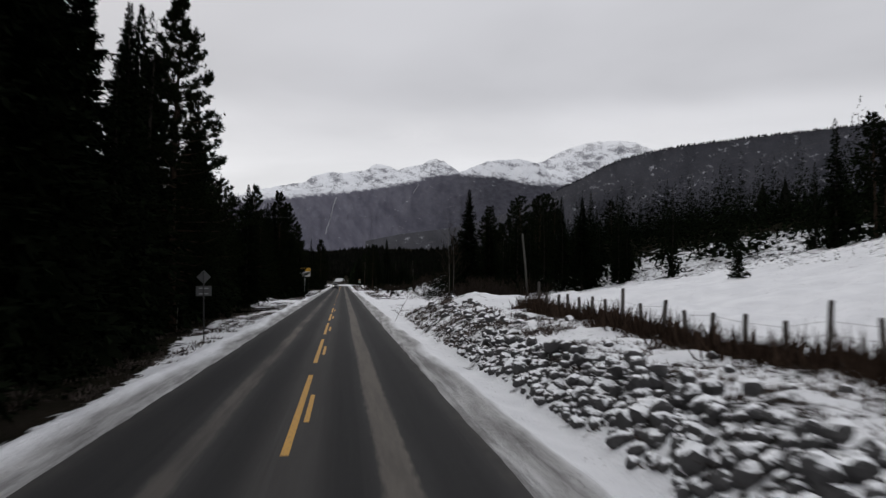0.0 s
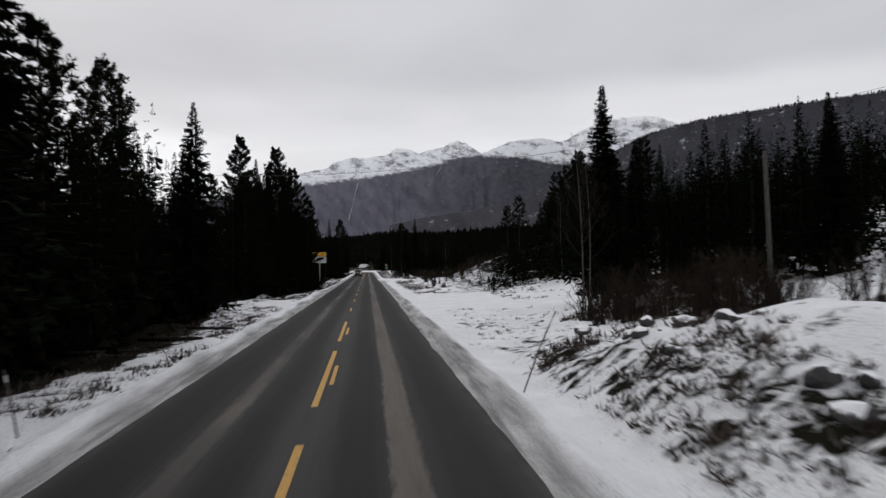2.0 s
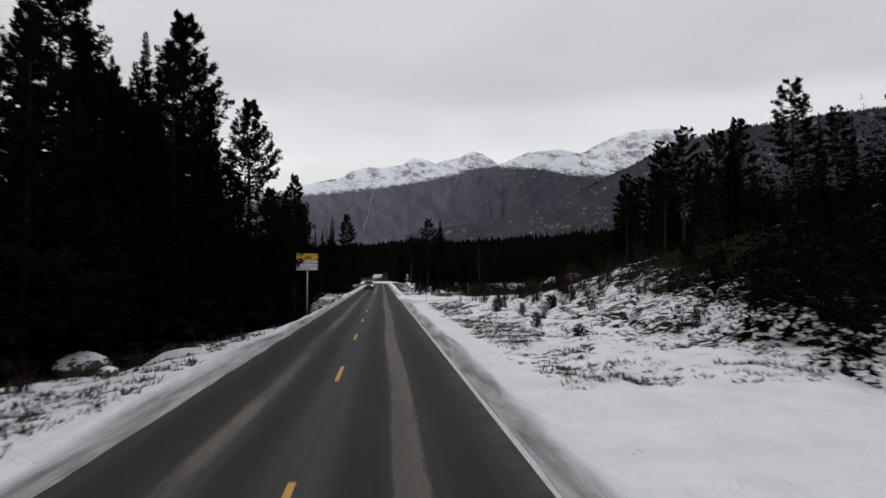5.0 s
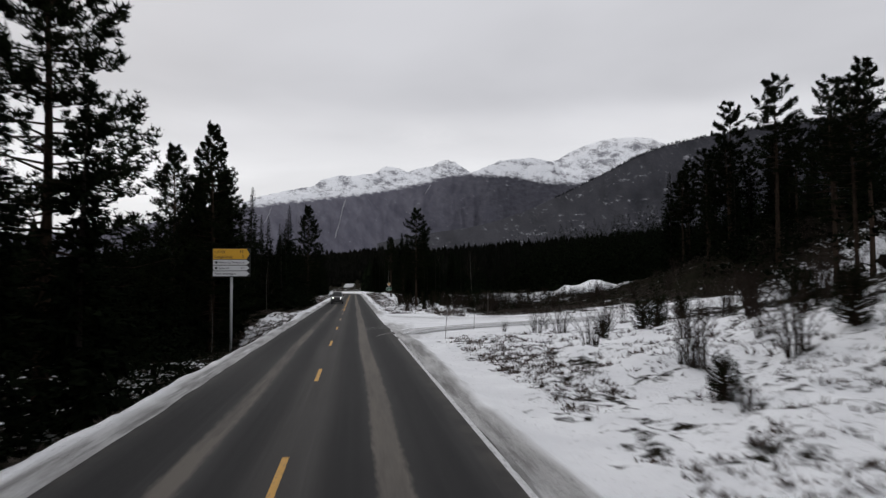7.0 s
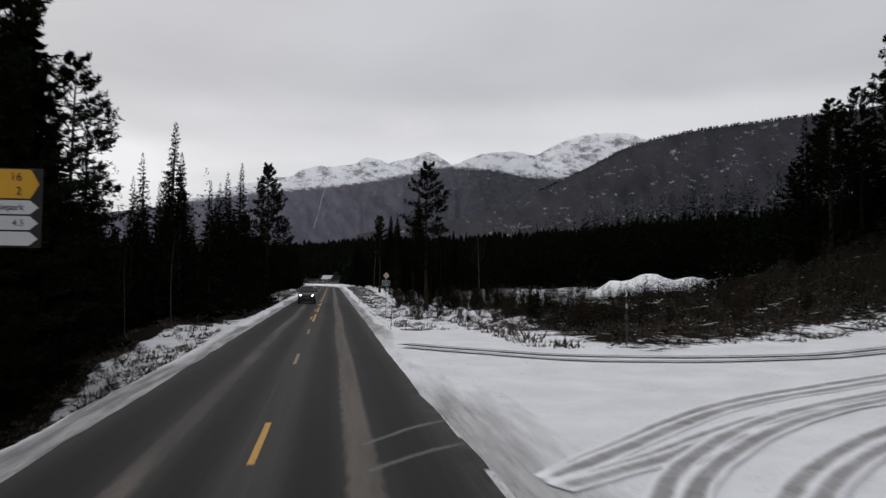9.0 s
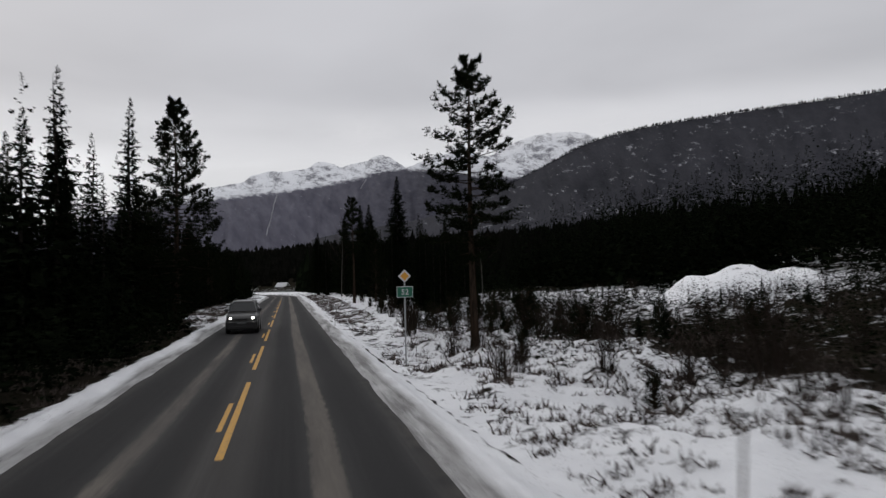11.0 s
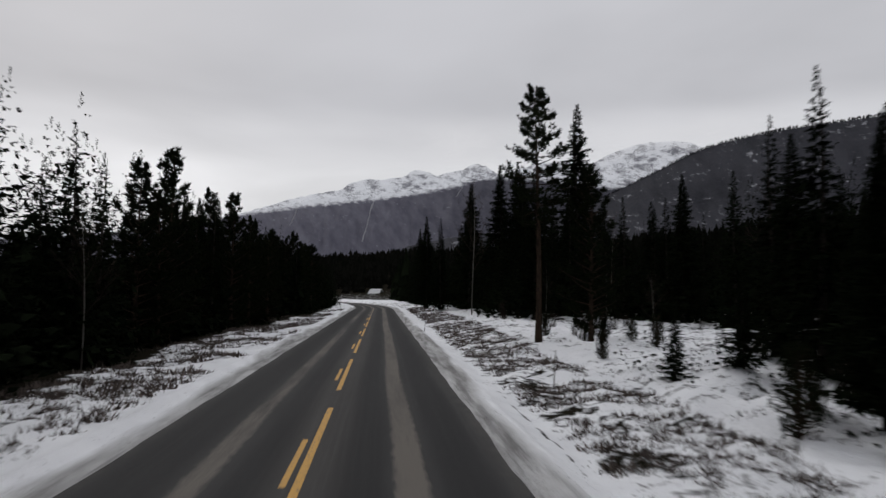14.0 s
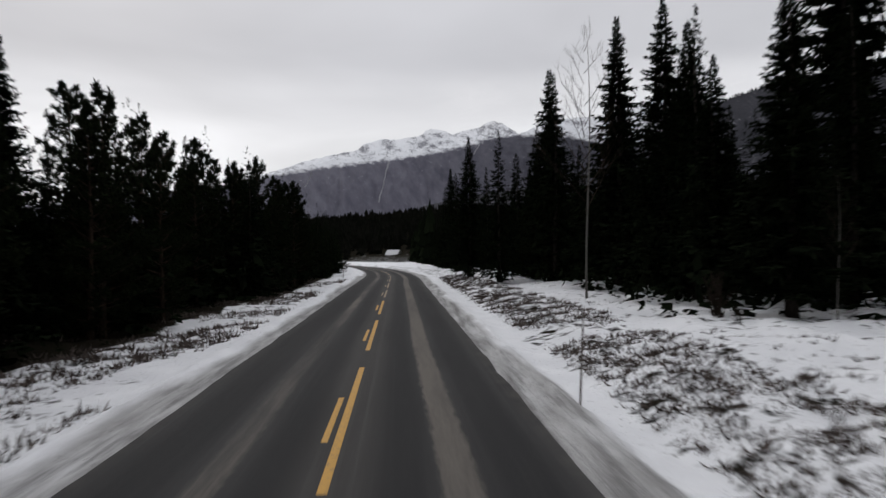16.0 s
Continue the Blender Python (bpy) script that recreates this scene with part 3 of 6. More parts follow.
def build_ground():
    near_x = np.concatenate([np.arange(-16, -5, 0.45), np.arange(-5, -3.0, 0.12), [-2.4, 0.0, 2.4], np.arange(3.0, 5.2, 0.12), np.arange(5.2, 18, 0.33), np.arange(18, 46, 1.0)])
    far_l = -16 - np.cumsum(1.2 * 1.22 ** np.arange(33))
    far_r = 46 + np.cumsum(1.5 * 1.22 ** np.arange(32))
    xs = np.concatenate([far_l[::-1], near_x, far_r])
    near_y = np.concatenate([np.arange(-12, 345, 0.5), np.arange(345, 520, 2.0)])
    back = -12 - np.cumsum(1.5 * 1.3 ** np.arange(25))
    ahead = 520 + np.cumsum(3.0 * 1.25 ** np.arange(26))
    ys = np.concatenate([back[::-1], near_y, ahead])
    gx, gy = np.meshgrid(xs, ys)
    bend = np.where(gy < 560, road_x(gy), road_x(np.array(560.0)))
    gx = gx + bend * np.clip(1 - np.abs(gx) / 400, 0, 1)
    z = land(gx, gy)
    nx, ny = len(xs), len(ys)
    verts = np.stack([gx, gy, z], -1).reshape(-1, 3)
    a = (np.arange(ny - 1)[:, None] * nx + np.arange(nx - 1)[None, :]).reshape(-1)
    faces = np.stack([a, a + 1, a + nx + 1, a + nx], -1)
    me = bpy.data.meshes.new("ground")
    me.from_pydata(verts.tolist(), [], faces.tolist())
    me.materials.append(M_GROUND)
    me.polygons.foreach_set("use_smooth", [True] * len(me.polygons))
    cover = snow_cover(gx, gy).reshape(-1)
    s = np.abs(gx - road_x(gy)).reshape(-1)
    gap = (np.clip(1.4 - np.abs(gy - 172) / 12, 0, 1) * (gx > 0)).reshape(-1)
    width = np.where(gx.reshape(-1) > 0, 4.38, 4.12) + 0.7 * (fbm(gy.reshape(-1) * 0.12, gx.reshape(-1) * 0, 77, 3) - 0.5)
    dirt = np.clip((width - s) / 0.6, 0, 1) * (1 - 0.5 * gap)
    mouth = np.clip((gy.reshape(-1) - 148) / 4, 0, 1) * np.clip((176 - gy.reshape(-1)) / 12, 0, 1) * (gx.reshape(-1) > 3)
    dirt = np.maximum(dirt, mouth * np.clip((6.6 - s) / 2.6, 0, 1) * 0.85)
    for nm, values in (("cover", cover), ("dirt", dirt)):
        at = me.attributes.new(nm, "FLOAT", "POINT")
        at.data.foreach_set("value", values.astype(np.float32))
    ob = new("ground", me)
    return tagged(ob, "snow-covered ground with dark heather showing through", "ground", kind="structure")


build_ground()


def build_road():
    ys = np.concatenate([np.arange(-160, -10, 5.0), np.arange(-10, 345, 1.5), np.arange(345, 640, 3.0)])
    us = np.linspace(-3.62, 3.62, 15)
    cx = road_x(ys)
    slope = -2 * np.maximum(0, ys - 345) / 1060.0
    gx = cx[:, None] + us[None, :] / np.sqrt(1 + slope[:, None] ** 2)
    gy = ys[:, None] - slope[:, None] * us[None, :] / np.sqrt(1 + slope[:, None] ** 2)
    z = -np.clip(gy - 345, 0, 320) * 0.006 - 0.0011 * us[None, :] ** 2 + 0 * gx
    nx, ny = len(us), len(ys)
    verts = np.stack([gx, gy, z], -1).reshape(-1, 3)
    a = (np.arange(ny - 1)[:, None] * nx + np.arange(nx - 1)[None, :]).reshape(-1)
    me = mesh_of("road", verts.tolist(), np.stack([a, a + 1, a + nx + 1, a + nx], -1).tolist(), M_ASPHALT, True)
    at = me.attributes.new("across", "FLOAT", "POINT")
    at.data.foreach_set("value", np.tile(us, ny).astype(np.float32))
    return tagged(new("road", me), "dark grey asphalt road with pale salt streaks", "road", kind="structure")


ROAD = build_road()


# ---- mountains ----
EYE_Y = 145.0


def mountain(name, crest, snow_line, crest_at, foot_at, material, label, rough, seed, cliff, steps=60, back=500.0, az_step=0.12, base=0.0):
    """A range seen from the road: crest and snow line as directions in degrees, crest and foot distances in metres."""
    az = np.arange(crest[0][0], crest[-1][0], az_step)
    el = np.interp(az, [p[0] for p in crest], [p[1] for p in crest])
    el = el + (fbm(az * 2.6, az * 0 + seed, seed, 4) - 0.5) * 0.2 * rough
    s = np.concatenate([np.linspace(0, 1, steps), [1.06, 1.2]])
    A, S = np.meshgrid(az, s)
    wob = (fbm(A * 0.35, S * 2.0, seed + 5, 4) - 0.5)
    D = foot_at + (crest_at - foot_at) * np.minimum(S, 1) + np.maximum(S - 1, 0) * back * 5 + wob * (crest_at - foot_at) * 0.14 * np.sin(np.pi * np.minimum(S, 1))
    top = np.tan(np.radians(el))[None, :] * crest_at
    t = np.minimum(S, 1)
    shape = np.where(t < cliff[0], t / cliff[0] * cliff[1], cliff[1] + (t - cliff[0]) / (1 - cliff[0]) * (1 - cliff[1]))
    gully = (np.abs(fbm(A * 0.9 + wob, t * 2.6, seed + 9, 6) - 0.5) * 2) * 0.09 * np.sin(np.pi * t) ** 0.7
    grain = (fbm(A * 4.5, t * 26, seed + 17, 4) - 0.5) * 0.04 * np.sin(np.pi * np.clip(t, 0, 1)) ** 0.5
    h = top * (base + (1 - base) * np.clip(shape + (gully + grain) * rough, -0.05, None)) - np.maximum(S - 1, 0) * top * 2.0
    h = np.where(S > 1, np.minimum(h, top), np.minimum(h, D / crest_at * top * 0.997))
    x = np.sin(np.radians(A)) * D
    y = np.cos(np.radians(A)) * D + EYE_Y
    nx, ny = len(az), len(s)
    verts = np.stack([x, y, h + 2.75], -1).reshape(-1, 3)
    a = (np.arange(ny - 1)[:, None] * nx + np.arange(nx - 1)[None, :]).reshape(-1)
    me = mesh_of(name, verts.tolist(), np.stack([a, a + 1, a + nx + 1, a + nx], -1).tolist(), material, True)
    rise = np.degrees(np.arctan2(h, D))
    over = rise - np.interp(A, [p[0] for p in snow_line], [p[1] for p in snow_line])
    for nm, values in (("bearing", A), ("rise", rise), ("over", over)):
        at = me.attributes.new(nm, "FLOAT", "POINT")
        at.data.foreach_set("value", values.reshape(-1).astype(np.float32))
    return tagged(new(name, me), label, "mountain", kind="structure")


BACK_CREST = [(-34, 3.0), (-20, 4.3), (-14, 5.2), (-11, 6.1), (-9.1, 6.75), (-6.7, 7.55), (-4.6, 8.0), (-3.2, 8.3), (-2.7, 8.72), (-1.5, 9.1), (0.3, 9.2), (1.7, 9.4), (2.4, 9.83), (2.9, 9.97), (3.7, 9.77), (4.6, 9.53),
              (5.8, 9.9), (6.7, 10.02), (7.2, 10.33), (7.9, 10.52), (8.6, 10.2), (9.3, 9.75), (9.8, 9.45), (13, 9.6), (16, 10.0), (17.1, 10.33), (18, 10.86), (19.2, 11.38), (20.5, 11.7), (21.9, 11.83), (23.2, 11.87), (24.5, 11.63), (25.4, 11.24), (26.3, 10.9), (32, 9.0)]
BACK_SNOW = [(-40, 1.0), (-10, 5.0), (0, 6.5), (30, 7.5)]
CLIFF_CREST = [(-40, 2.0), (-20, 4.2), (-12.65, 5.5), (-10.7, 6.1), (-8.7, 6.55), (-6.7, 7.1), (-4.6, 7.5), (-2.9, 7.75), (-1.4, 7.85), (0.45, 8.05), (2.8, 8.3), (4.6, 8.5), (6.0, 8.85), (7.2, 9.08), (8.4, 9.25), (9.8, 9.4), (10.8, 9.78), (12.2, 10.36),
               (13.6, 10.54), (15, 10.53), (15.9, 10.35), (16.6, 10.2), (17.3, 9.6), (17.8, 9.05), (19.2, 8.56), (20.5, 8.5), (24, 7.5), (30, 6.0)]
CLIFF_SNOW = [(-40, 1.9), (-10.7, 5.95), (-8.7, 6.35), (-6.7, 6.7), (-4.6, 6.98), (-2.4, 7.25), (0.4, 7.6), (2.8, 7.98), (4.6, 8.28), (6.0, 8.6), (7.2, 9.0), (8.4, 9.25), (9.8, 9.25), (11.2, 9.2), (13.1, 9.05), (14.5, 8.8), (15.9, 8.55), (17.3, 8.4), (20, 8.3), (30, 8.0)]
HILL_CREST = [(2, 3.6), (5.2, 4.3), (9.8, 4.9), (12.2, 5.46), (14.5, 6.2), (17.3, 7.44), (19.2, 8.3), (20.1, 8.7), (21.4, 9.28), (22.8, 10.0), (23.7, 10.4), (25, 10.85), (26.3, 11.18), (28, 11.45), (29.7, 11.68), (32.1, 11.85), (34.1, 11.95), (36, 12.05), (38, 12.12), (42, 12.2), (50, 12.4), (65, 11.0), (90, 8.0), (120, 5.0)]
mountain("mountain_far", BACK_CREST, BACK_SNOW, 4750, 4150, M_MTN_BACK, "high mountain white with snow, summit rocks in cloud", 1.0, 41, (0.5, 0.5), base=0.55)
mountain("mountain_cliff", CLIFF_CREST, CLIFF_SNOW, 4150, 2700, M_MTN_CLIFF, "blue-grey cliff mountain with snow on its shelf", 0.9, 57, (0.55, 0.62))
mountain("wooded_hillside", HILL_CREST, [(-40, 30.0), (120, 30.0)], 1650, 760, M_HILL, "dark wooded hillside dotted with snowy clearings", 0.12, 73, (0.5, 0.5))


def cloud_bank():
    """Thin cloud drifting round the high summits, on a sheet that glows."""
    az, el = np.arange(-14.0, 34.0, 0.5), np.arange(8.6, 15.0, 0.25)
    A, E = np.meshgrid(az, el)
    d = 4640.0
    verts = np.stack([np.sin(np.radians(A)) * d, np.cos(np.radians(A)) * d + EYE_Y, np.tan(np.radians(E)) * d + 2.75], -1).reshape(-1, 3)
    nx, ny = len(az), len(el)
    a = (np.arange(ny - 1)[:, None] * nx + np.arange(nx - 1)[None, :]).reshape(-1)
    me = mesh_of("cloud", verts.tolist(), np.stack([a, a + 1, a + nx + 1, a + nx], -1).tolist(), M_GLOW_CLOUD, True)
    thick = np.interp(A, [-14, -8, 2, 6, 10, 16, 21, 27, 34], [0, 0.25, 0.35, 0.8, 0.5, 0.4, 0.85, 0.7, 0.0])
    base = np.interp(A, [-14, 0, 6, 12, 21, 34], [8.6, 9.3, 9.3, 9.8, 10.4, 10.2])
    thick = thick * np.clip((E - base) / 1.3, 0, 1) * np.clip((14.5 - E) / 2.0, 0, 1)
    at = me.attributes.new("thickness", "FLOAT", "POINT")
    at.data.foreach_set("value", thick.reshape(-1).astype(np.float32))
    return tagged(new("cloud_bank", me), "thin pale cloud as a glowing sheet round the snowy summits", "cloud", kind="structure")


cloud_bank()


def waterfall(name, points, width):
    """A frozen fall down the cliff: directions in degrees, laid just before the rock."""
    verts, faces = [], []
    rng = random.Random(len(points) * 7)
    n = 26
    for i in range(n):
        f = i / (n - 1) * (len(points) - 1)
        k = min(int(f), len(points) - 2)
        az = points[k][0] + (points[k + 1][0] - points[k][0]) * (f - k) + rng.uniform(-0.03, 0.03)
        el = points[k][1] + (points[k + 1][1] - points[k][1]) * (f - k)
        w = width * rng.uniform(0.5, 1.1)
        for side in (-1, 1):
            a, e, d = radians(az + side * w), radians(el), 2660.0
            verts.append((math.sin(a) * d, EYE_Y + math.cos(a) * d, 2.75 + math.tan(e) * d))
            verts.append((math.sin(a) * (d + 6), EYE_Y + math.cos(a) * (d + 6), 2.75 + math.tan(e) * d))
    for i in range(n - 1):
        b = 4 * i
        faces += [(b, b + 2, b + 6, b + 4), (b + 1, b + 5, b + 7, b + 3), (b, b + 4, b + 5, b + 1), (b + 2, b + 3, b + 7, b + 6)]
    ob = new(name, mesh_of(name, verts, faces, M_FALL))
    return tagged(ob, "thin white frozen waterfall on a dark cliff", "waterfall", kind="structure")


waterfall("frozen_waterfall", [(-0.66, 7.2), (-0.95, 6.35), (-1.1, 5.4), (-1.42, 4.5), (-1.5, 4.0)], 0.055)
waterfall("frozen_waterfall", [(-6.7, 6.4), (-6.9, 5.8), (-7.2, 5.2)], 0.035)
waterfall("frozen_waterfall", [(6.5, 8.45), (6.25, 8.1), (6.0, 7.7)], 0.035)


# ---- trees ----
def diamonds(base, tip, width, up):
    """Needle sprays: one thin folded blade each, as arrays of verts and quads."""
    n = len(base)
    d = tip - base
    ln = np.linalg.norm(d, axis=1, keepdims=True) + 1e-9
    side = np.cross(d / ln, up)
    side = side / (np.linalg.norm(side, axis=1, keepdims=True) + 1e-9)
    mid = base + d * 0.45
    drop = np.zeros_like(mid)
    drop[:, 2] = -0.18 * ln[:, 0]
    w = width[:, None]
    v = np.stack([base, mid + side * w + drop, tip, mid - side * w + drop], 1).reshape(-1, 3)
    i = np.arange(n)[:, None] * 4
    return v, np.concatenate([i, i + 1, i + 2, i + 3], 1)


def spruce_crown(seed, H, R, nb, ns, low=0.05, droop=1.0, ragged=0.5, longest=0.75, blade=0.2):
    """Norway spruce: a slim cone of boughs that sag and lift at their tips, hung with short sprays."""
    rng = np.random.RandomState(seed)
    u = low + (0.992 - low) * (np.arange(nb) + rng.rand(nb)) / nb
    az = np.arange(nb) * 2.399 + rng.rand(nb) * 1.2
    shape = (1 - u) ** 0.95 * np.clip((u - low) / 0.12 + 0.5, 0, 1)
    L = R * shape * (1.08 - ragged * rng.rand(nb) ** 1.4) + 0.05
    s = np.clip((np.arange(ns)[None, :] + 0.25 + rng.rand(nb, ns)) / ns, 0.05, 1.0)
    slope = droop * (-0.4 + 0.62 * u[:, None] ** 2) + (rng.rand(nb, 1) - 0.5) * 0.25
    z = u[:, None] * H + L[:, None] * (slope * s + 0.3 * s ** 3 * (1 - u[:, None])) + rng.randn(nb, ns) * 0.05
    px, py = np.cos(az)[:, None] * L[:, None] * s, np.sin(az)[:, None] * L[:, None] * s
    m = np.stack([px, py, z], -1).reshape(-1, 3)
    k = nb * ns
    out_v, out_f, off = [], [], 0
    for sgn, sag, part_len in ((-1, 0.35, 1.0), (1, 0.35, 1.0), (0, 0.1, 0.9), (0.3, 1.6, 0.75)):
        a = np.repeat(az, ns) + sgn * (0.6 + 0.6 * rng.rand(k))
        ln = (0.05 + 0.1 * (1 - np.repeat(u, ns)) + 0.36 * np.repeat(L, ns) * (1.08 - 0.8 * s.reshape(-1))) * (0.6 + 0.7 * rng.rand(k))
        ln = np.minimum(ln, longest * (0.7 + 0.5 * rng.rand(k))) * part_len
        dz = -sag * (0.3 + rng.rand(k)) + 0.35 * np.repeat(u, ns)
        tip = m + np.stack([np.cos(a) * ln, np.sin(a) * ln, dz * ln], -1)
        v, f = diamonds(m, tip, ln * (blade + 0.1 * rng.rand(k)), rng.randn(k, 3) * 0.45 + np.array([0, 0, 1.0]))
        out_v.append(v)
        out_f.append(f + off)
        off += len(v)
    # leader shoot
    n = 10
    b = np.zeros((n, 3))
    b[:, 2] = H * (0.95 + 0.045 * np.arange(n) / n)
    w = np.arange(n) * 2.4
    tip = b + np.stack([np.cos(w) * 0.1, np.sin(w) * 0.1, np.full(n, 0.14)], -1) * (H / 14)
    tip[-1] = (0, 0, H)
    v, f = diamonds(b, tip, np.full(n, 0.03 * H / 14), np.array([0.3, 0.2, 1.0]))
    out_v.append(v)
    out_f.append(f + off)
    return np.concatenate(out_v), np.concatenate(out_f)


def pine_crown(seed, H, R, nb, nt, blades, low=0.35, cone=0.6, tuft=0.42, lift=0.0):
    """Scots pine: separate layered boughs that carry bunches of needles on side twigs, with sky between them."""
    rng = np.random.RandomState(seed)
    u = low + (0.99 - low) * (np.arange(nb) + rng.rand(nb)) / nb
    az = np.arange(nb) * 2.399 + rng.rand(nb) * 1.5
    t = (u - low) / (1 - low)
    shape = (1 - t) ** cone * np.clip(t * 3.5 + 0.35, 0, 1)
    L = R * shape * (0.5 + 0.62 * rng.rand(nb)) + 0.2
    lv, lf = [], []
    V, T = [], []
    for i in range(nb):
        d = np.array([np.cos(az[i]), np.sin(az[i])])
        rise = -0.12 + lift + 0.55 * t[i] + 0.24 * (rng.rand() - 0.5)
        bow = 0.22 * (1 - t[i])

        def along(s):
            return u[i] * H + L[i] * (rise * s - bow * s * s + 0.22 * s ** 4)

        path = [(d[0] * L[i] * s, d[1] * L[i] * s, along(s)) for s in (0.0, 0.35, 0.7, 1.0)]
        tube(lv, lf, path, [0.05 * (1 - t[i]) + 0.02, 0.032, 0.02, 0.01], 3)
        k = max(3, int(nt * (0.3 + 0.9 * L[i] / R)))
        twigs = max(3, k // 8)
        for w in range(twigs):
            s0 = 1 - 0.78 * rng.rand() ** 1.25
            side = (-1, 1)[w % 2] * (0.3 + 0.75 * rng.rand())
            reach = L[i] * (0.2 + 0.42 * (1.05 - s0)) * (0.6 + 0.7 * rng.rand())
            up = 0.12 + 0.3 * rng.rand() + lift * 0.5
            for j in range(max(2, k // twigs)):
                g = rng.rand() ** 0.7
                s, lat = s0 + 0.75 * g * reach / L[i], side * g * reach * 1.3
                z = along(min(s, 1.05)) + up * g * reach + rng.randn() * 0.09 + 0.03
                V.append((d[0] * L[i] * s - d[1] * lat, d[1] * L[i] * s + d[0] * lat, z))
                T.append(tuft * (0.7 + 0.6 * rng.rand()))
    C, T = np.array(V), np.array(T)
    n = len(C)
    B = np.repeat(C, blades, axis=0)
    S = np.repeat(T, blades)
    dirs = rng.randn(n * blades, 3)
    dirs[:, 2] = np.abs(dirs[:, 2]) * 0.9 - 0.25
    dirs /= np.linalg.norm(dirs, axis=1, keepdims=True)
    v, f = diamonds(B - dirs * S[:, None] * 0.1, B + dirs * S[:, None] * (0.6 + 0.5 * rng.rand(n * blades, 1)), S * 0.135, rng.randn(n * blades, 3))
    return v, f, lv, lf


def trunk_mesh(name, seed, H, r, material, sides=7, lean=0.012, foot=1.35):
    rng = random.Random(seed)
    verts, faces = [], []
    n = 9
    ph = rng.uniform(0, 6.28)
    path, rad = [], []
    for i in range(n):
        f = i / (n - 1)
        path.append((math.sin(f * 3 + ph) * H * lean * f, math.cos(f * 2.3 + ph) * H * lean * f, f * H - (0.35 if i == 0 else 0)))
        rad.append(r * ((1 - f) ** 0.85 * (foot if i == 0 else 1.0) + 0.035))
    tube(verts, faces, path, rad, sides)
    return mesh_of(name, verts, faces, material, True)


class Kind:
    """One shape of tree: its two meshes, its height and its words."""

    def __init__(self, name, H, trunk, crown, label, category, group):
        self.name, self.H, self.trunk, self.crown = name, H, trunk, crown
        self.label, self.category, self.group, self.first = label, category, group, None


def np_mesh(name, v, f, material, extra_v=(), extra_f=(), extra_material=None):
    """A mesh from arrays, with a second set of faces in a material of its own."""
    me = bpy.data.meshes.new(name)
    n = len(v)
    me.from_pydata(v.tolist() + [tuple(p) for p in extra_v], [], f.tolist() + [tuple(i + n for i in g) for g in extra_f])
    me.materials.append(material)
    if extra_material:
        me.materials.append(extra_material)
        me.polygons.foreach_set("material_index", [0] * len(f) + [1] * len(extra_f))
    return me


def spruce_kind(seed, H, R, nb, ns, low=0.05, ragged=0.5, longest=0.75, blade=0.2):
    v, f = spruce_crown(seed, H, R, nb, ns, low, 1.0, ragged, longest, blade)
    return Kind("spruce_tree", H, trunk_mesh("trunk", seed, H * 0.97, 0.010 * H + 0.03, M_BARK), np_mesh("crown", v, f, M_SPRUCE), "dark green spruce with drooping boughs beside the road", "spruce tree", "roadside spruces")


def pine_kind(seed, H, R, nb, nt, blades, low=0.35, cone=0.6, tuft=0.42, lift=0.0):
    v, f, lv, lf = pine_crown(seed, H, R, nb, nt, blades, low, cone, tuft, lift)
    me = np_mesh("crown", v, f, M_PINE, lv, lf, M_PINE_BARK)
    k = Kind("pine_tree", H, trunk_mesh("trunk", seed, H * 0.985, 0.012 * H + 0.02, M_PINE_BARK, 8, 0.015), me, "tall dark pine with open layered boughs in snow", "pine tree", "roadside pines")
    return k


def birch_kind(seed, H):
    rng = random.Random(seed)
    lv, lf = [], []

    def limb(p, d, ln, r, depth):
        path = [p]
        for i in range(3):
            d = (d + Vector((rng.uniform(-.16, .16), rng.uniform(-.16, .16), 0.08))).normalized()
            path.append(path[-1] + d * ln / 3)
        tube(lv, lf, path, [r, r * 0.75, r * 0.5, r * 0.2], 3)
        if depth:
            for i in range(5 if depth == 2 else 4):
                q = path[1].lerp(path[3], (i + rng.random()) / 5)
                w = rng.uniform(0, 6.28)
                nd = (d + Vector((math.cos(w), math.sin(w), 0.15)) * rng.uniform(0.5, 0.9)).normalized()
                limb(q, nd, ln * rng.uniform(0.35, 0.6), r * 0.45, depth - 1)

    for i in range(17):
        f = 0.32 + 0.66 * i / 17
        w = i * 2.4 + rng.random()
        limb(Vector((0, 0, f * H)), Vector((math.cos(w) * 0.75, math.sin(w) * 0.75, 0.75)).normalized(), H * 0.26 * (1.12 - f) + 0.4, 0.03 * (1.1 - f) + 0.01, 2)
    return Kind("birch_tree", H, trunk_mesh("trunk", seed, H, 0.004 * H + 0.01, M_BIRCH, 7, 0.03, 1.15), mesh_of("crown", lv, lf, M_TWIG), "leafless birch with a pale trunk and fine twigs", "birch tree", "bare birches")


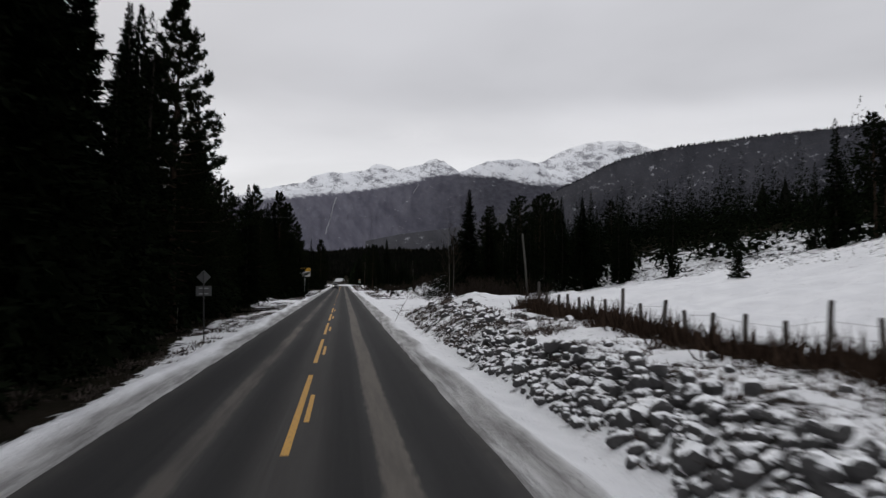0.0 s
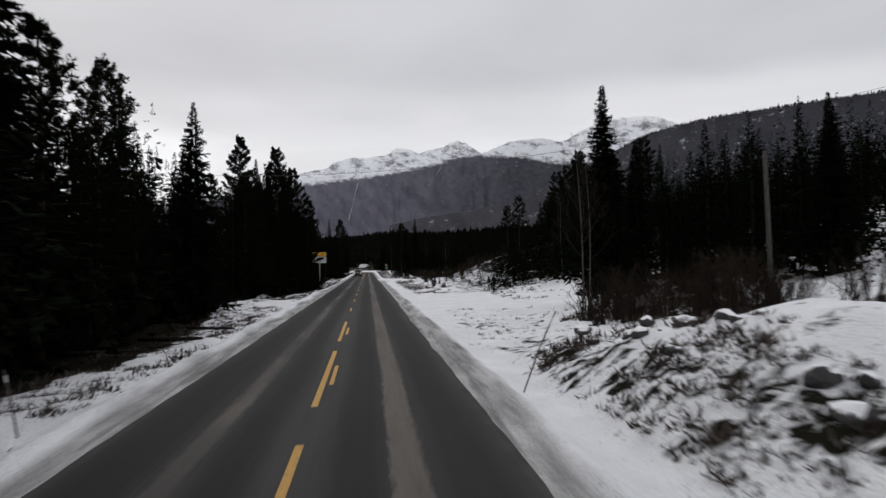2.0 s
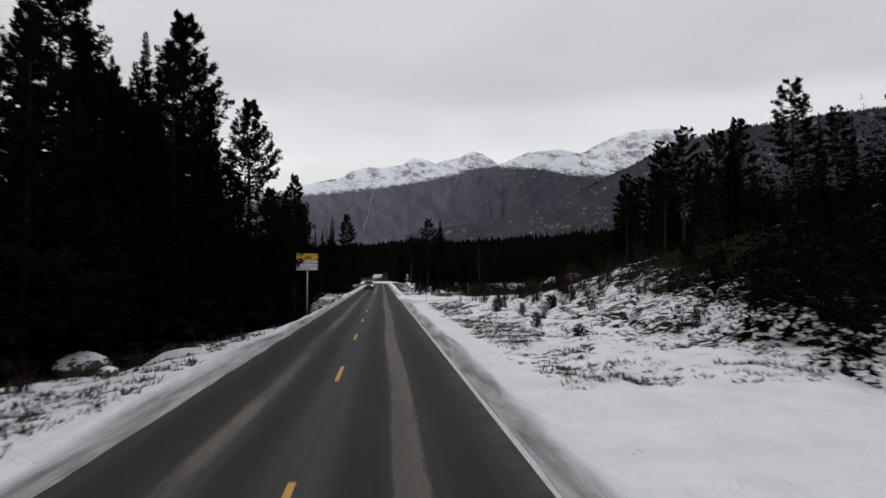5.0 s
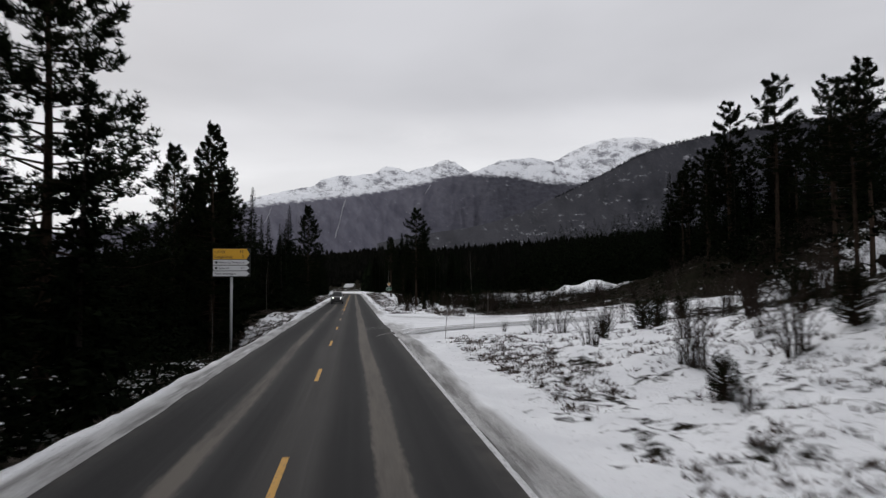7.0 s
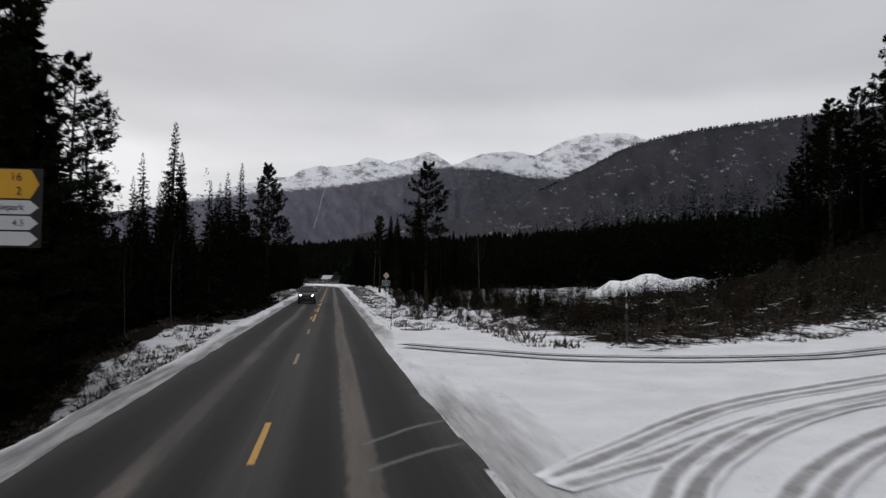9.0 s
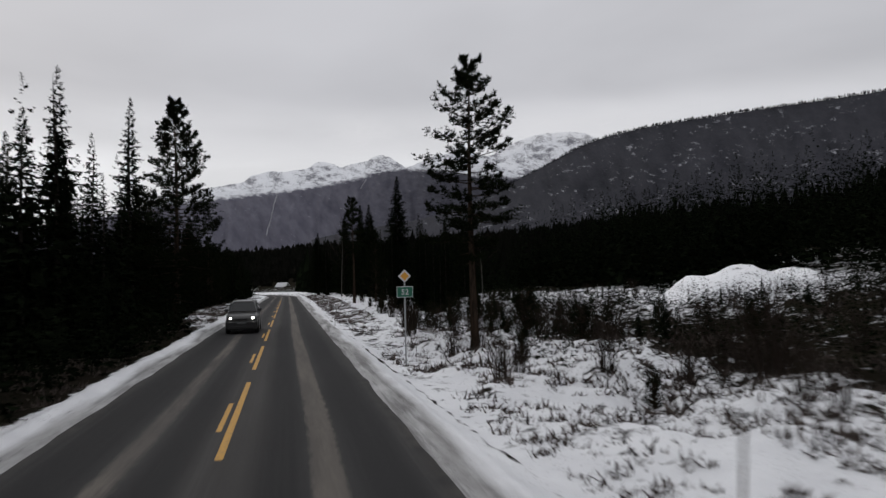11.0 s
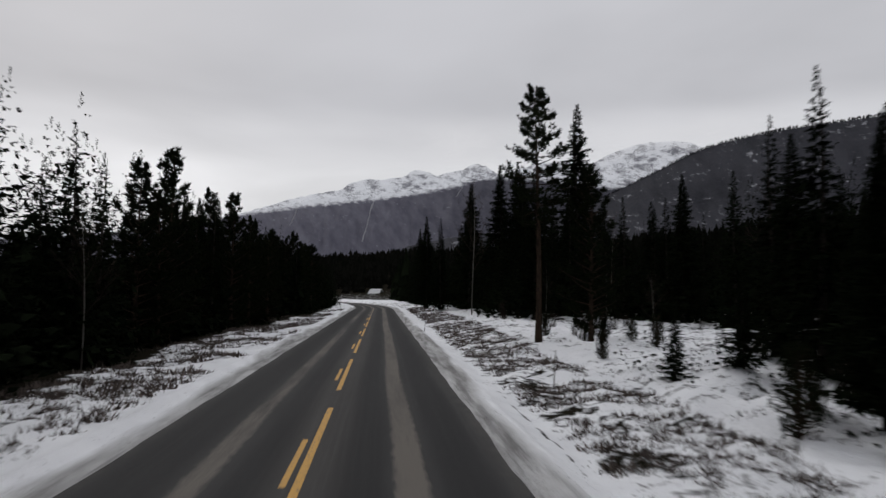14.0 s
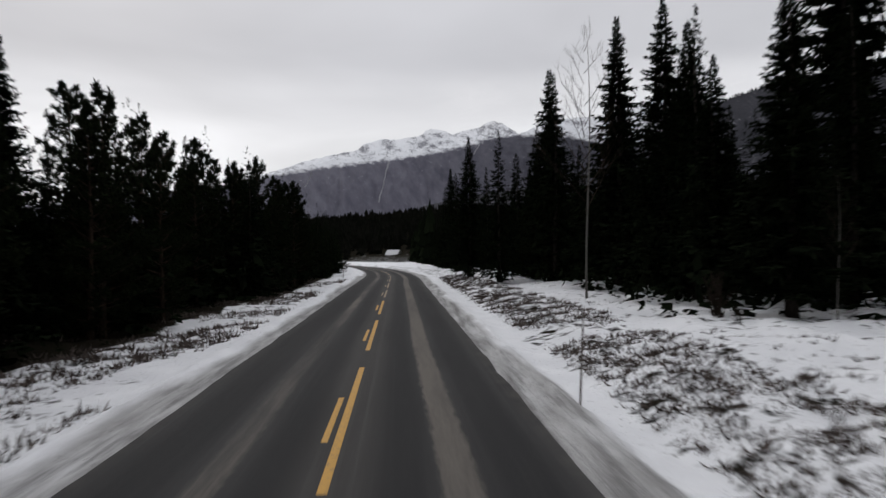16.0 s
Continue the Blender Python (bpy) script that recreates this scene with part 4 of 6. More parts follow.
def bush_kind(seed, H, n=34):
    rng = random.Random(seed)
    lv, lf = [], []
    for i in range(n):
        w, out = rng.uniform(0, 6.28), rng.uniform(0.05, 0.55)
        h = H * rng.uniform(0.45, 1.0)
        p0 = Vector((math.cos(w) * 0.12 * H, math.sin(w) * 0.12 * H, -0.1))
        p1 = Vector((math.cos(w) * out * H * 0.5, math.sin(w) * out * H * 0.5, h * 0.55))
        p2 = Vector((math.cos(w) * out * H + rng.uniform(-.1, .1), math.sin(w) * out * H + rng.uniform(-.1, .1), h))
        tube(lv, lf, [p0, p1, p2], [0.012, 0.008, 0.003], 3)
        for k in range(5):
            q = p1.lerp(p2, rng.random())
            v = rng.uniform(0, 6.28)
            tube(lv, lf, [q, q + Vector((math.cos(v) * 0.6, math.sin(v) * 0.6, 0.8)) * h * rng.uniform(0.1, 0.28)], [0.006, 0.002], 3)
    me = mesh_of("bush", lv, lf, M_TWIG)
    return Kind("bare_bush", H, None, me, "leafless brown bush poking out of the snow", "bush", "bare bushes")


def young_pine_kind(seed, H):
    k = pine_kind(seed, H, H * 0.22, 60, 40, 8, 0.03, 0.8, 0.024 * H, 0.4)
    k.label = "young bushy pine on the snowy verge"
    return k


SPRUCE_HI = [spruce_kind(11 + i, (15, 13, 17, 12)[i], (2.6, 2.2, 2.9, 2.0)[i], (240, 220, 260, 210)[i], 10, 0.05 + 0.03 * (i % 2), 0.55, 0.42, 0.2) for i in range(4)]
SPRUCE_THIN = [spruce_kind(31, 16, 2.0, 135, 8, 0.2, 0.65, 0.4, 0.2), spruce_kind(32, 13, 1.7, 120, 8, 0.1, 0.7, 0.4, 0.18)]
SPRUCE_MID = [spruce_kind(41 + i, (13, 16, 10, 14)[i], (2.4, 2.8, 2.1, 2.2)[i], 130, 6, 0.03, 0.5, 0.6, 0.25) for i in range(4)]
PINE_HI = [pine_kind(61, 15, 3.6, 66, 105, 7, 0.2, 0.62, 0.2), pine_kind(62, 16, 3.3, 64, 100, 7, 0.3, 0.6, 0.2), pine_kind(63, 14, 3.0, 64, 95, 7, 0.22, 0.6, 0.2)]
PINE_FULL = [pine_kind(66, 15, 4.1, 104, 120, 7, 0.12, 0.9, 0.19), pine_kind(67, 15, 3.6, 102, 115, 7, 0.1, 0.95, 0.19)]
PINE_TALL = [pine_kind(71, 16, 2.4, 50, 80, 7, 0.45, 0.5, 0.21), pine_kind(72, 15, 2.2, 48, 80, 7, 0.47, 0.45, 0.21)]
PINE_YOUNG = [young_pine_kind(81, 10), young_pine_kind(82, 8), young_pine_kind(83, 9)]
SHRUB_PINE = [young_pine_kind(91, 2.2), young_pine_kind(92, 1.5)]
BIRCH = [birch_kind(101, 11), birch_kind(102, 9), birch_kind(103, 13)]
BUSH = [bush_kind(111, 1.6), bush_kind(112, 1.1), bush_kind(113, 2.2, 44)]


def plant(kind, x, y, height, turn=None, sink=0.0, wide=1.0):
    """Stands one tree on the ground, scaled to the height that it has there."""
    k = height / kind.H
    z = land1(x, y) - sink
    rz = PLANT.uniform(0, 360) if turn is None else turn
    m = pose(x, y, z, 0, 0, rz)
    if kind.first is None:
        if kind.trunk:
            root = thing(kind.name, m, kind.label, kind.category, kind.group)
            part("trunk", kind.trunk, None, root)
            part("crown", kind.crown, None, root)
        else:
            root = tagged(new(kind.name, kind.crown), kind.label, kind.category, kind.group)
            root.matrix_basis = m
        root.scale = (k * wide, k * wide, k)
        kind.first = root
        return root

    ob = copy_thing(kind.first, m)
    ob.scale = (k * wide, k * wide, k)
    return ob


PLANT = random.Random(5)

# salient trees: kind, x, y, height of the top above the road
TALL = [
    (SPRUCE_HI[0], -9.4, 76.4, 13.0), (SPRUCE_HI[1], -12.8, 73.3, 13.6), (PINE_FULL[1], -9.8, 119.2, 15.0), (SPRUCE_HI[0], -11.8, 126.5, 13.5), (SPRUCE_HI[3], -8.6, 129.0, 9.5), (PINE_FULL[1], -13.3, 113.9, 17.8), (PINE_FULL[0], -10.4, 122.5, 17.9),
    (SPRUCE_THIN[0], -15.0, 96.0, 14.5), (PINE_FULL[0], -10.6, 143.5, 18.2), (SPRUCE_THIN[0], -13.5, 138.0, 16.5), (PINE_FULL[1], -10.4, 173.8, 16.1), (PINE_FULL[0], -12.6, 181.5, 13.5), (SPRUCE_HI[1], -10.2, 177.2, 14.6),
    (PINE_HI[1], -11.3, 185.0, 13.4), (SPRUCE_THIN[1], -13.0, 214.5, 16.8), (SPRUCE_THIN[0], -9.8, 235.6, 16.7), (PINE_FULL[0], -6.7, 235.0, 16.4), (SPRUCE_THIN[1], -17.5, 232.0, 15.0), (SPRUCE_THIN[1], -14.5, 226.0, 12.0),
    (PINE_HI[1], -11.5, 252.0, 11.5), (PINE_YOUNG[0], -11.0, 275.1, 10.8), (PINE_YOUNG[2], -12.9, 291.9, 10.7), (PINE_YOUNG[0], -9.9, 286.8, 9.9), (PINE_YOUNG[1], -10.6, 297.5, 9.1), (PINE_YOUNG[1], -9.6, 301.3, 8.0),
    (PINE_YOUNG[2], -11.4, 316.5, 9.1), (PINE_YOUNG[0], -11.8, 357.0, 10.6),
    (SPRUCE_HI[3], 13.1, 67.0, 11.9), (SPRUCE_HI[1], 15.6, 69.0, 9.5), (BIRCH[0], 10.5, 62.6, 8.4), (BIRCH[1], 10.9, 62.9, 7.6), (SPRUCE_HI[1], 24.0, 64.9, 11.2), (SPRUCE_MID[2], 24.4, 38.6, 5.9), (PINE_TALL[0], 22.0, 98.8, 13.7), (BIRCH[1], 20.4, 100.2, 9.5),
    (BIRCH[0], 24.4, 100.4, 10.5), (PINE_HI[1], 10.1, 215.4, 13.9), (BIRCH[1], -10.3, 262.0, 6.5), (SPRUCE_HI[0], -13.6, 257.0, 13.0), (SPRUCE_HI[0], 15.5, 257.0, 8.5), (SPRUCE_HI[1], 25.5, 288.0, 12.6), (SPRUCE_HI[1], 14.7, 312.2, 17.6), (SPRUCE_MID[2], 12.2, 254.4, 3.4), (SPRUCE_MID[0], 11.0, 256.6, 2.6), (SPRUCE_HI[3], 11.6, 247.6, 6.4), (SPRUCE_HI[1], 13.4, 246.4, 6.8), (SPRUCE_MID[3], 14.6, 243.5, 5.5), (SPRUCE_MID[0], -12.0, 279.0, 9.2), (SPRUCE_HI[1], -12.5, 283.4, 9.8), (SPRUCE_HI[3], -13.0, 289.0, 10.0), (SPRUCE_HI[0], -12.8, 294.5, 10.6), (PINE_HI[2], -12.5, 299.0, 9.8), (SPRUCE_HI[1], -9.8, 51.0, 16.0), (SPRUCE_HI[3], -10.6, 55.5, 14.5), (PINE_FULL[0], -11.5, 47.0, 17.0), (PINE_FULL[1], -8.5, 40.0, 18.5), (SPRUCE_HI[0], -9.3, 47.0, 13.0), (PINE_FULL[0], -13.4, 173.6, 14.2), (SPRUCE_HI[2], -11.6, 175.0, 12.8), (SPRUCE_HI[0], -13.2, 175.4, 11.0), (SPRUCE_HI[1], -14.8, 174.4, 8.5), (SPRUCE_HI[2], 19.4, 297.0, 20.8), (PINE_TALL[0], 9.3, 269.4, 13.5), (SPRUCE_HI[3], 15.8, 304.2, 14.6), (SPRUCE_HI[3], 12.7, 322.5, 17.0),
    (SPRUCE_HI[0], 15.8, 307.4, 17.1), (SPRUCE_HI[3], 14.3, 292.5, 12.4), (SPRUCE_HI[1], 15.2, 300.1, 11.7), (PINE_YOUNG[1], 12.0, 269.1, 9.1), (BIRCH[2], 10.4, 304.2, 14.3), (SPRUCE_HI[2], 7.9, 337.5, 14.3), (SPRUCE_HI[0], 9.2, 378.0, 16.1),
    (PINE_TALL[1], 50.6, 191.0, 27.2), (PINE_TALL[0], 56.2, 183.0, 27.0), (PINE_TALL[1], 51.6, 202.4, 27.2), (PINE_HI[1], 53.8, 185.4, 25.7), (PINE_TALL[0], 56.5, 215.2, 23.6),
]
for kind, x, y, top in TALL:
    plant(kind, x, y, top - land1(x, y), None, 0.0, 1.32 if kind.name == "spruce_tree" else 0.97)


def clear(x, y, gap, taken):
    return all((x - a) ** 2 + (y - b) ** 2 > gap * gap for a, b in taken)


def forest(n, x0, x1, y0, y1, kinds, h0, h1, gap, seed, wide=1.0, skip=None):
    """Scatters trees over a stretch, away from the ones that stand there."""
    rng = random.Random(seed)
    tries = 0
    while n and tries < 6000:
        tries += 1
        x, y = rng.uniform(x0, x1), rng.uniform(y0, y1)
        x += float(road_x(y))
        if not clear(x, y, gap, TAKEN) or (skip and skip(x, y)):
            continue
        TAKEN.append((x, y))
        plant(rng.choice(kinds), x, y, rng.uniform(h0, h1), None, 0.05, wide * rng.uniform(0.9, 1.15))
        n -= 1


TAKEN = [(t[1], t[2]) for t in TALL]


def woods(name, n, x0, x1, y0, y1, h0, h1, gap, seed, label, skip=None):
    """The closed wood behind the first trees: simple whole spruces, joined."""
    rng = random.Random(seed)
    boughs = 22 if name == "undergrowth" else 40
    shapes = [spruce_crown(600 + i, 10.0, 2.3, boughs, 2, 0.02, 1.0, 0.4, 1.3, 0.34) for i in range(4)]
    V, F, off, made, tries = [], [], 0, 0, 0
    spots = []
    while made < n and tries < 20000:
        tries += 1
        x, y = rng.uniform(x0, x1), rng.uniform(y0, y1)
        x += float(road_x(y))
        if (skip and skip(x, y)) or not clear(x, y, gap, spots):
            continue
        spots.append((x, y))
        made += 1
    zs = land(np.array([p[0] for p in spots]), np.array([p[1] for p in spots]))
    for (x, y), z in zip(spots, zs):
        v, f = rng.choice(shapes)
        h = rng.uniform(h0, h1)
        a = rng.uniform(0, 6.28)
        k = h / 10.0
        w = k * rng.uniform(0.9, 1.25)
        q = np.stack([(v[:, 0] * math.cos(a) - v[:, 1] * math.sin(a)) * w + x, (v[:, 0] * math.sin(a) + v[:, 1] * math.cos(a)) * w + y, v[:, 2] * k + z - 0.1], -1)
        V.append(q)
        F.append(f + off)
        off += len(q)
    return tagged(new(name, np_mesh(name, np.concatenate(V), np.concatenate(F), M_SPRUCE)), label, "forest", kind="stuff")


MIXED = SPRUCE_MID + SPRUCE_MID + [SPRUCE_HI[1], PINE_HI[2]]
# the left-hand forest: first rows tree by tree, the rest as closed wood
def verge(x, y):
    return x > -float(wood_edge(y)) - 2.4


def verge_low(x, y):
    return x > -float(wood_edge(y)) - 1.0


forest(34, -12.5, -6.5, 4, 52, SPRUCE_MID + SPRUCE_HI, 13, 19, 1.7, 201, 1.0, verge)
forest(22, -14, -9.0, 56, 108, SPRUCE_MID + [PINE_HI[2]], 8.5, 12.5, 1.9, 203, 1.0, verge)
forest(15, -14, -8.4, 106, 128, SPRUCE_HI + PINE_FULL, 13, 16.5, 1.7, 204, 1.0, verge)
forest(8, -15, -8, 126, 142, MIXED, 7, 12, 1.8, 205, 1.0, verge)
forest(12, -14, -10.8, 176, 190, MIXED, 8, 12.5, 1.6, 207, 1.0, verge)
forest(26, -14, -7.2, 190, 240, SPRUCE_MID + SPRUCE_THIN, 8, 13, 1.6, 208, 1.0, verge)
forest(44, -13.5, -8.6, 240, 345, PINE_YOUNG + PINE_YOUNG + SPRUCE_MID, 7, 10.5, 1.25, 210, 1.0, verge_low)
forest(22, -13, -8.0, 345, 440, SPRUCE_MID + PINE_YOUNG, 6, 10, 2.0, 212)
woods("woods", 440, -30, -8.2, -14, 122, 9, 14, 1.3, 261, "dense dark spruce wood behind the verge", verge)
woods("woods", 40, -60, -24, 120, 172, 5, 8, 2.5, 262, "thin dark spruce wood below the road")
woods("woods", 46, -22, -6, 112, 168, 2.5, 6.0, 1.3, 265, "low dark spruce wood below the road", verge_low)
woods("woods", 70, -26, -11, 162, 202, 8, 11.5, 1.7, 296, "dark spruce wood below the road")
woods("woods", 40, -16, -11, 246, 292, 9, 11.5, 1.5, 297, "dark spruce wood behind the young pines")
woods("woods", 60, -30, -8, 108, 128, 10, 15, 1.5, 266, "dense dark spruce wood behind the verge", verge)
woods("woods", 60, -30, -8, 150, 186, 3.5, 7.0, 1.5, 268, "low dark spruce wood below the road", verge_low)
woods("woods", 130, -30, -6, 186, 240, 6, 10.5, 1.35, 263, "dense dark spruce wood behind the verge", verge_low)
woods("woods", 520, -20, -7.5, 238, 450, 6, 10, 1.1, 264, "dense dark young wood behind the verge", verge_low)
woods("undergrowth", 560, -14, -5, -4, 345, 0.6, 1.9, 0.75, 267, "dark seedling spruces at the wood's edge", lambda x, y: x > -float(wood_edge(y)) + 0.2)
# the right-hand side
def clearing(x, y):
    """Snowy opening in the wood beside the road."""
    return 8 < x < 27 and 260 < y < 291 - max(0.0, x - 20) * 0.8


def open_ground(x, y):
    """Low scrub before the mound, with no tall trees."""
    return 12 + max(0.0, y - 238) * 0.36 < x < 90 and 204 < y < 300


forest(14, 14, 34, 62, 84, SPRUCE_MID, 6, 10.5, 2.0, 222, skip=lambda x, y: x < 15 + (y - 62) * 0.45)
forest(12, 37, 50, 20, 58, SPRUCE_MID + PINE_TALL, 8.5, 12.5, 3.0, 223)
forest(12, 22, 44, 92, 150, SPRUCE_MID + PINE_TALL + PINE_HI[1:2], 7, 12, 2.6, 224)
forest(30, 44, 66, 190, 218, PINE_TALL + SPRUCE_MID, 9, 14.5, 2.4, 225)
forest(12, 14, 40, 236, 272, SPRUCE_MID, 6, 10, 2.4, 226, 1.0, lambda x, y: open_ground(x, y) or clearing(x, y))
forest(6, 16, 24, 248, 260, SPRUCE_MID, 3, 6.5, 1.9, 227, 1.0, open_ground)
forest(44, 9.5, 60, 214, 292, SPRUCE_MID, 0.9, 3.0, 1.6, 237, 1.0, lambda x, y: not open_ground(x, y) and y > 245)
forest(16, 9.8, 24, 120, 148, SHRUB_PINE, 0.6, 1.4, 1.0, 238, 1.5)
forest(34, 13, 21, 117, 137, BUSH, 0.8, 1.7, 0.6, 244, 1.15)
forest(26, 9.6, 24, 126, 154, BUSH, 1.2, 2.2, 0.7, 239)
forest(16, 26, 44, 112, 150, BUSH, 0.8, 1.6, 0.9, 240)
forest(12, 12.5, 30, 280, 302, SPRUCE_MID + BIRCH[1:2], 8, 12, 1.9, 228, 1.0, clearing)
forest(16, 11.5, 26, 296, 330, SPRUCE_MID + SPRUCE_HI[1:2], 10, 15.5, 1.9, 230)
forest(26, 8.5, 20, 318, 420, SPRUCE_MID + SPRUCE_HI[1:2], 9, 14.5, 2.2, 229)
forest(4, 13, 20, 245, 345, BIRCH, 3.5, 5, 1.5, 232)
forest(7, 8.8, 14.5, 261, 276, SHRUB_PINE, 0.8, 1.7, 1.0, 234)
forest(12, 14.5, 26, 64, 86, SPRUCE_MID, 6, 9.5, 1.6, 235, 1.0, lambda x, y: x < 14 + abs(y - 66) * 0.35)
forest(40, 9.8, 14.5, 49.5, 63, BUSH, 1.2, 2.3, 0.55, 236)
forest(9, -13, -8.2, 20, 260, BIRCH, 4, 7, 1.4, 233)
woods("woods", 200, 38, 110, -10, 100, 8.5, 12.5, 2.0, 271, "dense dark spruce wood on the slope", lambda x, y: x < 36 + abs(y - 30) * 0.15)
woods("woods", 70, 18, 46, 92, 128, 4.5, 8.5, 1.6, 281, "dense dark spruce wood on the knoll", lambda x, y: x < 18 + (y - 92) * 0.3)
woods("undergrowth", 420, 10, 66, 174, 218, 0.6, 2.0, 1.0, 282, "low dark scrub behind the side road", lambda x, y: y < float(side_y(x)) + 5.5 or x < 10 + 0.25 * (y - 180))
woods("undergrowth", 240, 9.5, 60, 190, 214, 1.0, 2.7, 1.0, 285, "thick dark scrub behind the side road", lambda x, y: x < 9 + 0.25 * (y - 180))
woods("undergrowth", 260, 40, 70, 182, 222, 0.7, 2.4, 1.0, 286, "dark scrub on the steep slope", lambda x, y: y < float(side_y(x)) + 4.5)
woods("undergrowth", 330, 9.2, 62, 203, 236, 1.0, 2.7, 0.8, 287, "thick clumps of dark juniper and young spruce", lambda x, y: float(fbm(np.array([x * 0.2]), np.array([y * 0.2]), 5, 3)[0]) < 0.5 or (x < 10.5 and y < 208))
woods("woods", 60, 13, 26, 99, 119, 3.0, 6.5, 1.2, 289, "dark spruce thicket on the foot of the knoll", lambda x, y: x < 13 + (y - 99) * 0.28)
woods("undergrowth", 260, 12, 30, 94, 118, 0.9, 3.2, 0.8, 288, "dark young spruces at the foot of the knoll", lambda x, y: x < 11.5 + (y - 94) * 0.12)
woods("undergrowth", 150, 15, 54, 222, 252, 0.9, 2.6, 0.9, 291, "dark scrub scattered over the snowy clearing")
woods("undergrowth", 70, 10, 18, 238, 262, 0.9, 3.0, 0.8, 290, "dark young spruces beside the road")
woods("undergrowth", 120, 14.5, 30, 240, 266, 1.0, 3.0, 0.8, 292, "dark young spruces beside the clearing", clearing)
woods("undergrowth", 520, 15, 44, 108, 152, 0.5, 1.9, 0.8, 283, "low dark scrub on the knoll", lambda x, y: x < 15 + (y - 108) * 0.1)
woods("undergrowth", 90, 29, 40, 10, 60, 0.8, 2.4, 1.4, 284, "low dark scrub above the field")
woods("undergrowth", 150, 12, 34, 60, 112, 0.9, 2.6, 0.9, 279, "dark young spruces and scrub on the knoll", lambda x, y: x < 11.5 + abs(y - 66) * 0.42)
woods("undergrowth", 190, 9.6, 26, 204, 250, 0.7, 2.3, 0.9, 280, "dark seedling spruces and scrub by the road", lambda x, y: x < 10 and y < 212)
woods("woods", 110, 19, 80, 66, 112, 6, 10.5, 1.9, 272, "dense dark spruce wood on the knoll", lambda x, y: x < 17 + abs(y - 72) * 0.42)
woods("woods", 120, 30, 100, 104, 156, 7, 11, 2.0, 273, "dense dark spruce wood on the knoll", lambda x, y: x < 26 + (156 - y) * 0.1)
woods("woods", 170, 44, 120, 140, 226, 7, 11, 2.0, 274, "dense dark spruce wood on the slope", lambda x, y: y < float(side_y(x)) + 8 or (x < 46 and y > 198))
woods("woods", 230, 16, 130, 226, 320, 6, 10, 1.9, 275, "dense dark spruce wood on the valley floor", lambda x, y: x < 15 + abs(y - 262) * 0.22 or open_ground(x, y) or clearing(x, y))
woods("woods", 420, 62, 170, 200, 350, 13, 20, 2.4, 293, "tall dark spruce wood up the slope", lambda x, y: x < 66 + abs(y - 250) * 0.1)
woods("undergrowth", 430, 15, 62, 214, 247, 1.2, 3.4, 0.8, 294, "dark thicket of young spruces before the snow heap", lambda x, y: float(fbm(np.array([x * 0.16]), np.array([y * 0.16]), 15, 3)[0]) < 0.42)
woods("woods", 160, 50, 76, 268, 332, 13, 18, 1.8, 312, "tall dark wood behind the snow heap")
woods("undergrowth", 170, -9.0, -4.8, 194, 234, 1.2, 4.0, 0.8, 298, "dark young spruces crowding the verge", lambda x, y: x > -float(wood_edge(y)) - 0.7)
woods("undergrowth", 60, -8.0, -4.8, -2, 32, 1.2, 3.6, 0.8, 299, "dark young spruces crowding the verge", lambda x, y: x > -float(wood_edge(y)) - 0.8)
woods("undergrowth", 60, -9.0, -5.2, 126, 168, 1.0, 3.0, 0.8, 300, "dark young spruces below the road", lambda x, y: x > -float(wood_edge(y)) - 0.8)
woods("undergrowth", 60, 11.6, 17, 56, 69, 0.9, 2.4, 0.7, 311, "dark brush round the birches")
woods("undergrowth", 46, 8.2, 12.5, 213, 223, 0.5, 1.4, 0.6, 295, "dark juniper and seedling spruces by the road")
woods("undergrowth", 170, 14, 66, 208, 262, 0.7, 2.0, 1.3, 278, "low dark scrub before the mound", lambda x, y: not open_ground(x, y))
woods("woods", 130, 11.5, 30, 264, 345, 5, 9, 1.4, 277, "dense dark spruce wood beside the ditch", clearing)
woods("woods", 190, 13, 80, 310, 430, 7, 11, 1.9, 276, "dense dark spruce wood beside the road")
forest(16, 9, 24, 190, 250, SHRUB_PINE, 0.8, 2.0, 1.2, 241)
forest(8, 9, 20, 104, 152, SHRUB_PINE, 0.6, 1.3, 1.2, 242, 1.5)
forest(8, 18, 40, 84, 150, SHRUB_PINE, 1.0, 2.2, 1.6, 243)
forest(42, 8.4, 26, 192, 250, BUSH, 0.7, 2.0, 0.7, 251)
forest(30, 7.6, 18, 203, 236, BUSH, 1.0, 2.2, 0.7, 259)
forest(9, 8.2, 16, 204, 232, SPRUCE_MID[2:3] + SHRUB_PINE, 0.9, 2.2, 0.9, 260)
forest(20, 8.5, 24, 112, 156, BUSH, 0.5, 1.4, 0.7, 252)
forest(15, 9.0, 24, 250, 330, BUSH, 0.6, 1.6, 0.8, 253)
forest(2, 8.8, 22, 52, 66, BUSH, 0.8, 2.0, 0.6, 254)
forest(10, 14, 34, 86, 112, BUSH, 0.8, 1.9, 0.8, 255)
forest(12, -10.5, -6.6, 4, 230, BUSH, 0.5, 1.1, 0.7, 256)
forest(42, 12, 56, 186, 216, BUSH, 1.2, 2.4, 0.9, 257, 1.0, lambda x, y: y < float(side_y(x)) + 5.5)
forest(26, 18, 60, 214, 286, BUSH, 0.9, 2.0, 0.9, 258)


